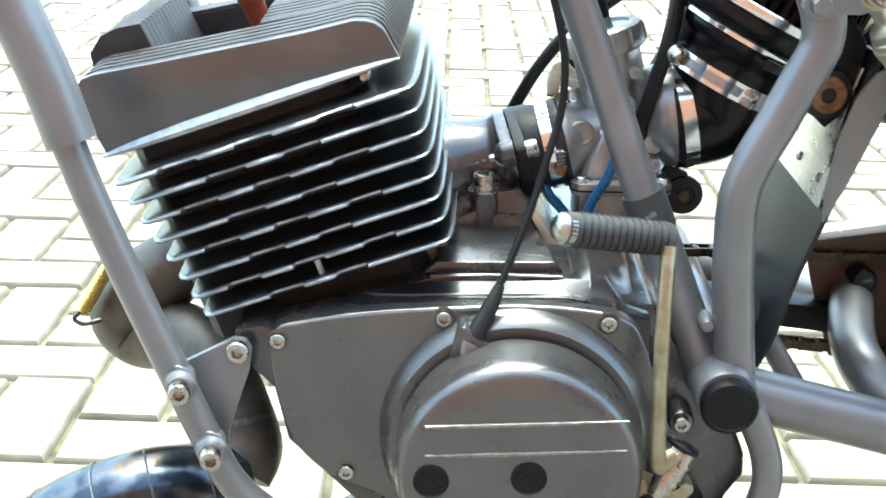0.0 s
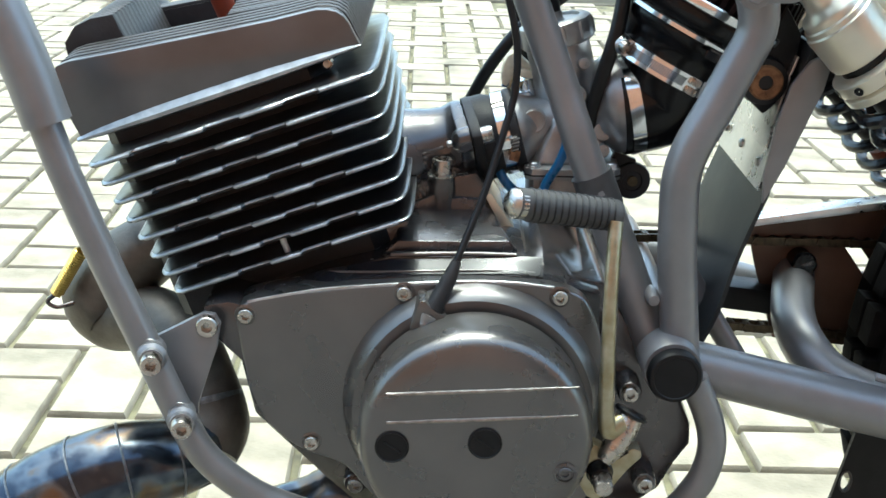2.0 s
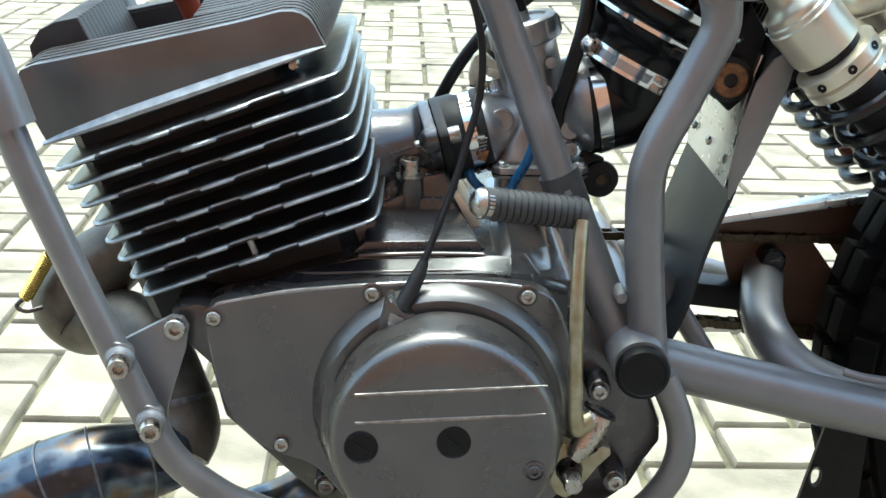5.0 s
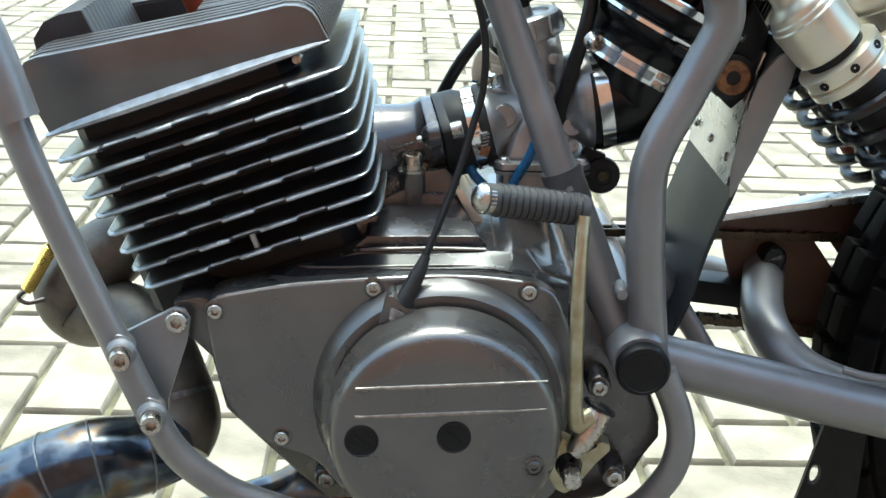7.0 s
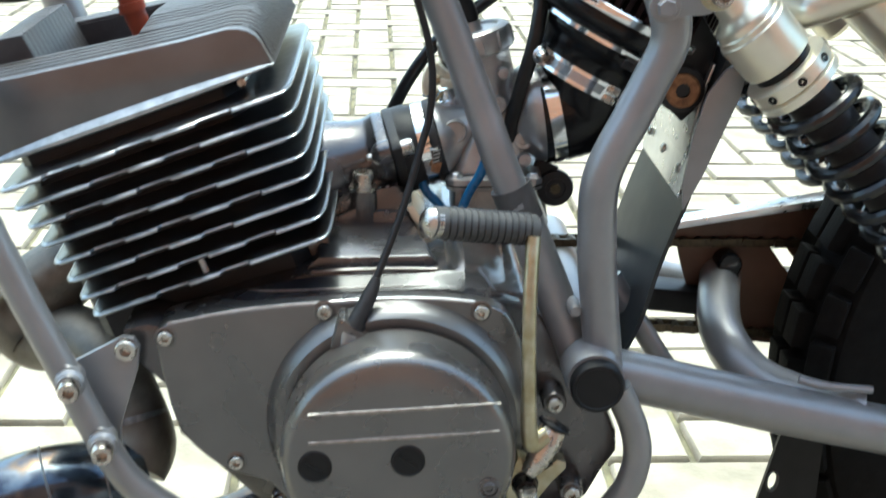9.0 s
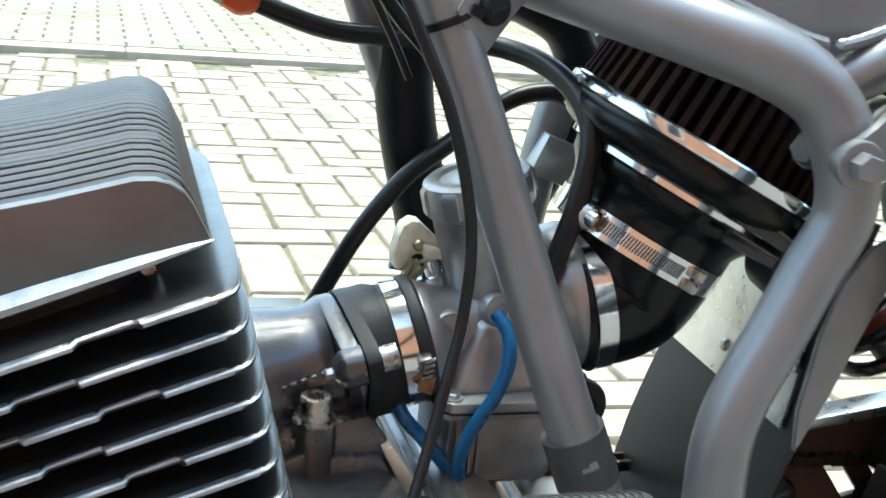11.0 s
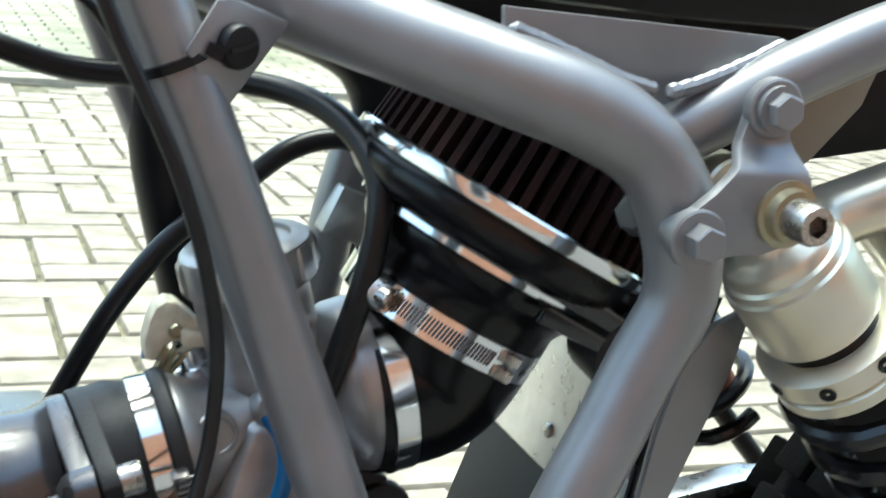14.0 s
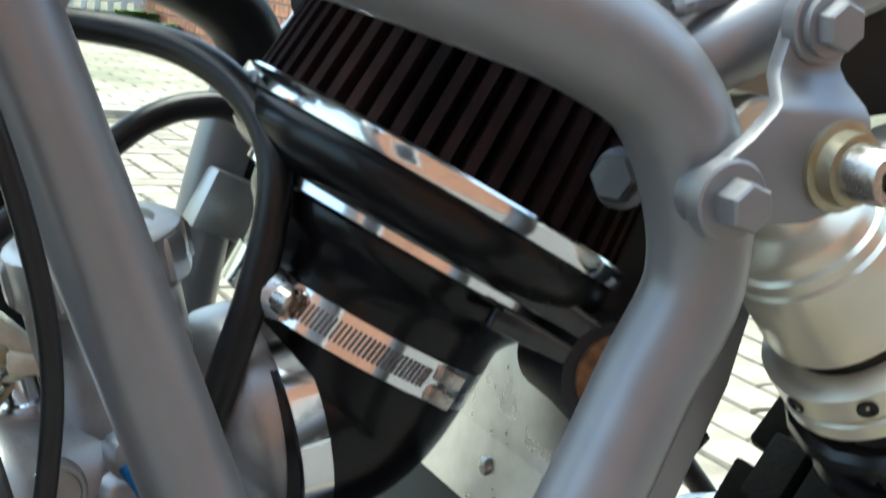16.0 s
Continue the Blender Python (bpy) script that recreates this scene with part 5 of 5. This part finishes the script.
# ---- far tube fittings, seat, inline filter ----
wb = part("far_bracket", Geo().prism([(0.2187, 0.6161), (0.2093, 0.5936), (0.2321, 0.586), (0.242, 0.607)], 1.03, 1.045), ALU, bike, "pale grey clamp bracket on far tube", 0.002)
part("far_stay", Geo().sweep([(0.232, 1.05, 0.645), (0.222, 1.05, 0.60), (0.213, 1.05, 0.54)], 0.0115, 18), FRAME, wb)
part("dark_sleeve", Geo().sweep([(0.128, 1.02, 0.72), (0.132, 1.02, 0.64), (0.146, 1.02, 0.58), (0.158, 1.02, 0.54)], 0.0155, 20), PLASTIC, bike, "black sleeve round far frame tube")
seat = part("seat", Geo().prism([(0.215, 0.735), (0.235, 0.7185), (0.30, 0.716), (0.40, 0.716), (0.75, 0.74), (0.75, 0.84), (0.20, 0.83), (0.195, 0.77)], 0.876, 1.01), PLASTIC, bike, "black plastic seat base", 0.006)
part("rear_fender", Geo().prism([(0.318, 0.716), (0.322, 0.668), (0.35, 0.652), (0.42, 0.648), (0.50, 0.66), (0.75, 0.70), (0.75, 0.735), (0.40, 0.716)], 0.965, 0.972), PLASTIC, bike, "black plastic rear fender under the seat", 0.001)
part("seat_pan", Geo().prism([(0.150, 0.742), (0.162, 0.714), (0.185, 0.704), (0.24, 0.702), (0.32, 0.705), (0.32, 0.745), (0.2, 0.76)], 0.925, 0.985), PLASTIC, seat, "", 0.004)
part("seat_rail", Geo().sweep([(0.13, 0.865, 0.737), (0.22, 0.865, 0.738), (0.33, 0.865, 0.7445), (0.60, 0.865, 0.752)], 0.0085, 16), FRAME, bike, "grey upper seat rail")
infil = part("inline_fuel_filter", Geo().lathe((0.036, 1.0, 0.688), (0.84, 0, -0.5), [(0.005, -0.014), (0.0085, -0.011), (0.0098, -0.008), (0.0098, 0.012), (0.0085, 0.015), (0.005, 0.019)], 24), ORANGE, bike, "orange inline fuel filter on hose")
part("window", Geo().lathe((0.031, 1.0, 0.691), (0.84, 0, -0.5), [(0.0099, -0.003), (0.0102, 0), (0.0102, 0.006), (0.0099, 0.009)], 24), IVORY, infil)
part("hose_elbow", Geo().box((-0.025, 1.0, 0.709), (0.018, 0.018, 0.026)), MAROON, bike, "dark red hose connector block", 0.003)
blade = Geo().prism([(0.402, 0.705), (0.445, 0.703), (0.437, 0.679), (0.414, 0.653), (0.386, 0.631), (0.358, 0.627), (0.378, 0.653), (0.394, 0.679)], 0.945, 0.951)
part("side_strut", blade, CHAMPAGNE, bike, "champagne coloured curved flat strut", 0.002)

# ---- kerb, far paving, wall, fence ----
for k in range(9):
    x0 = -3.9 + k * 1.0
    kb = new("kerb_stone", Geo().rings([[(x0 + a, KERB_Y + 0.022 + b, z) for a, b in ((0.003, 0), (0.997, 0), (0.997, 0.14), (0.003, 0.14))] for z in (-0.05, 0.022)]).mesh("kerb_stone", KERB, 0.007))
    tagged(kb, "pale worn concrete kerb stone", "kerb", "kerb stones", "structure")
bank = new("pavement", Geo().box((0, KERB_Y + 3.57, -0.055), (16, 6.8, 0.12)).mesh("pavement", JOINT))
tagged(bank, "mossy raised pavement behind kerb", "pavement", kind="structure")
gfp = Geo()
pm = paver_mesh(0.202, 0.097, 0.021, 0.0)
for j in range(47):
    for i in range(-22, 26):
        x = (i + 0.5 * (j % 2)) * 0.21
        y = KERB_Y + 0.24 + j * 0.105
        if -3 < x < 2.6:
            gfp.add([(a + x, b + y, c) for a, b, c in pm.v], pm.f)
fp = new("old_pavers", gfp.mesh("old_pavers", PAVEROLD))
fp.parent = bank
tagged(fp, kind="stuff")


drain = tagged(new("drain_cover", Geo().box((-0.72, 6.30, 0.014), (0.30, 0.36, 0.020)).mesh("drain_cover", RUST, 0.004)), "rusty brown iron drain cover in the pavement", "drain cover")


def brick_wall(name, p0, p1, h, t, label, per=300):
    """Coursed brick wall between two points of the plan, facing its left."""
    d = V((p1[0] - p0[0], p1[1] - p0[1], 0))
    L = d.length
    d.normalize()
    nrm = V((-d.y, d.x, 0))
    o = V((p0[0], p0[1], 0))
    core = Geo().rings([[o + d * a + nrm * b + V((0, 0, z)) for a, b in ((0, -t), (L, -t), (L, -0.006), (0, -0.006))] for z in (0, h)])
    w = tagged(new(name, core.mesh(name, MORTAR)), label, "wall", kind="structure")
    bl, bh = 0.22, 0.075
    base = Geo().rings([[V((0.005, 0, 0.005)), V((bl - 0.005, 0, 0.005)), V((bl - 0.005, 0, bh - 0.005)), V((0.005, 0, bh - 0.005))], [V((0.005, -0.009, 0.005)), V((bl - 0.005, -0.009, 0.005)), V((bl - 0.005, -0.009, bh - 0.005)), V((0.005, -0.009, bh - 0.005))], [V((0.008, -0.012, 0.008)), V((bl - 0.008, -0.012, 0.008)), V((bl - 0.008, -0.012, bh - 0.008)), V((0.008, -0.012, bh - 0.008))]])
    bme = base.mesh("brick", BRICK)
    rest = Geo()
    n = 0
    m4 = Matrix(((d.x, -nrm.x, 0, 0), (d.y, -nrm.y, 0, 0), (0, 0, 1, 0), (0, 0, 0, 1)))
    for j in range(int(h / bh)):
        for i in range(int(L / bl)):
            q = o + d * ((i + 0.5 * (j % 2)) * bl) + V((0, 0, j * bh)) - nrm * 0.008
            if (i + 1.5) * bl > L:
                continue
            if n < per:
                b = new("brick", bme)
                b.parent = w
                b.matrix_basis = Matrix.Translation(q) @ m4
                n += 1
            else:
                mt = Matrix.Translation(q) @ m4
                rest.add([mt @ V(a) for a in base.v], base.f)
    if rest.v:
        r = tagged(new("brickwork", rest.mesh("brickwork", BRICK)), kind="stuff")
        r.parent = w
    return w


brick_wall("wall_east", (2.72, 5.62), (2.72, 10.55), 1.5, 0.25, "weathered red brick garden wall")
brick_wall("wall_corner", (5.1, 5.60), (2.73, 5.61), 1.5, 0.25, "weathered red brick garden wall returning")
brick_wall("wall_house", (-6.0, -1.6), (6.0, -1.6), 3.1, 0.3, "red brick house wall behind the added ground", 200)
for n, (wx, ww, z0, z1) in enumerate(((-2.6, 1.3, 0.75, 2.1), (1.3, 0.95, 0.03, 2.08))):
    wd = tagged(new("window_%d" % (n + 1) if n != 1 else "door_1", Geo().box((wx, -1.585, (z0 + z1) / 2), (ww, 0.03, z1 - z0)).mesh("opening", RUBBERGLOSS)), "dark window in the brick house wall" if n != 1 else "dark painted door in the brick house wall", "window" if n != 1 else "door", kind="structure")
    for a, b, c, d in ((wx - ww / 2, (z0 + z1) / 2, 0.06, z1 - z0 + 0.06), (wx + ww / 2, (z0 + z1) / 2, 0.06, z1 - z0 + 0.06), (wx, z1, ww, 0.06), (wx, z0, ww, 0.06)):
        part("frame_bar", Geo().box((a, -1.565, b), (c, 0.05, d)), WHITEPAINT, wd)
post = tagged(new("gate_post", Geo().box((1.22, 10.32, 0.55), (0.12, 0.12, 1.1)).mesh("gate_post", DARKTIMBER, 0.008)), "dark timber gate post beside white pickets", "post")
fence = tagged(new("picket_fence"), "white painted picket fence", "fence")
pk = Geo().prism([(-0.023, 0.015), (0.023, 0.015), (0.023, 0.72), (0, 0.76), (-0.023, 0.72)], -0.008, 0.008).mesh("picket", WHITEPAINT, 0.003)
for k in range(15):
    p = new("picket", pk)
    p.parent = fence
    p.location = (2.66 - 0.097 * k, 10.3, 0.0)
for z in (0.20, 0.62):
    part("rail", Geo().box((1.98, 10.323, z), (1.46, 0.03, 0.045)), WHITEPAINT, fence, "", 0.003)


def weed(x, y, z, n, r, seed):
    rg = random.Random(seed)
    g = Geo()
    for k in range(n):
        a, h, w = rg.uniform(0, 6.28), rg.uniform(0.4, 1) * r, rg.uniform(0.06, 0.16) * r
        b = V((x + rg.uniform(-r, r) * 0.5, y + rg.uniform(-r, r) * 0.4, z))
        o = V((math.cos(a), math.sin(a), 0))
        s = V((-o.y, o.x, 0)) * w
        g.add([b - s * 0.3, b + s * 0.3, b + o * h * 0.4 + V((0, 0, h * 0.7)) + s, b + o * h + V((0, 0, h * 0.75)), b + o * h * 0.4 + V((0, 0, h * 0.7)) - s], [(0, 1, 2, 4), (4, 2, 3)])
    return tagged(new("weeds", g.mesh("weeds", WEED)), "small green weeds growing at wall foot", "weeds", "weeds at the wall", "stuff")


for n, (wx, wy, wn_, wr) in enumerate(((2.66, 5.9, 50, 0.08), (2.66, 7.0, 40, 0.07), (2.66, 8.1, 40, 0.07), (2.63, 9.4, 120, 0.14), (2.58, 9.95, 220, 0.20), (2.35, 10.15, 160, 0.16), (1.35, KERB_Y, 30, 0.03), (1.52, KERB_Y, 30, 0.03))):
    weed(wx, wy, 0.004, wn_, wr, n + 1)

# ---- pavers, the nearest as single pieces ----
near = [paver_mesh(2 * U - 2 * JW, U - 2 * JW).mesh("paver", PAVER), paver_mesh(U - 2 * JW, 2 * U - 2 * JW).mesh("paver", PAVER)]
rgp = random.Random(11)
rest = Geo()
pmesh = [paver_mesh(2 * U - 2 * JW, U - 2 * JW), paver_mesh(U - 2 * JW, 2 * U - 2 * JW)]
for n, (x, y, o) in enumerate(herring):
    dz, tw, tx, ty = rgp.uniform(-0.002, 0.002), rgp.uniform(-0.012, 0.012), rgp.uniform(-0.008, 0.008), rgp.uniform(-0.008, 0.008)
    m4 = Matrix.LocRotScale((x, y, dz), Euler((tx, ty, tw)), None)
    if n < 300:
        b = new("paver", near[o])
        b.parent = ground
        b.matrix_basis = m4
    else:
        rest.add([m4 @ V(a) for a in pmesh[o].v], pmesh[o].f)
rp = tagged(new("far_pavers", rest.mesh("far_pavers", PAVER)), kind="stuff")
rp.parent = ground
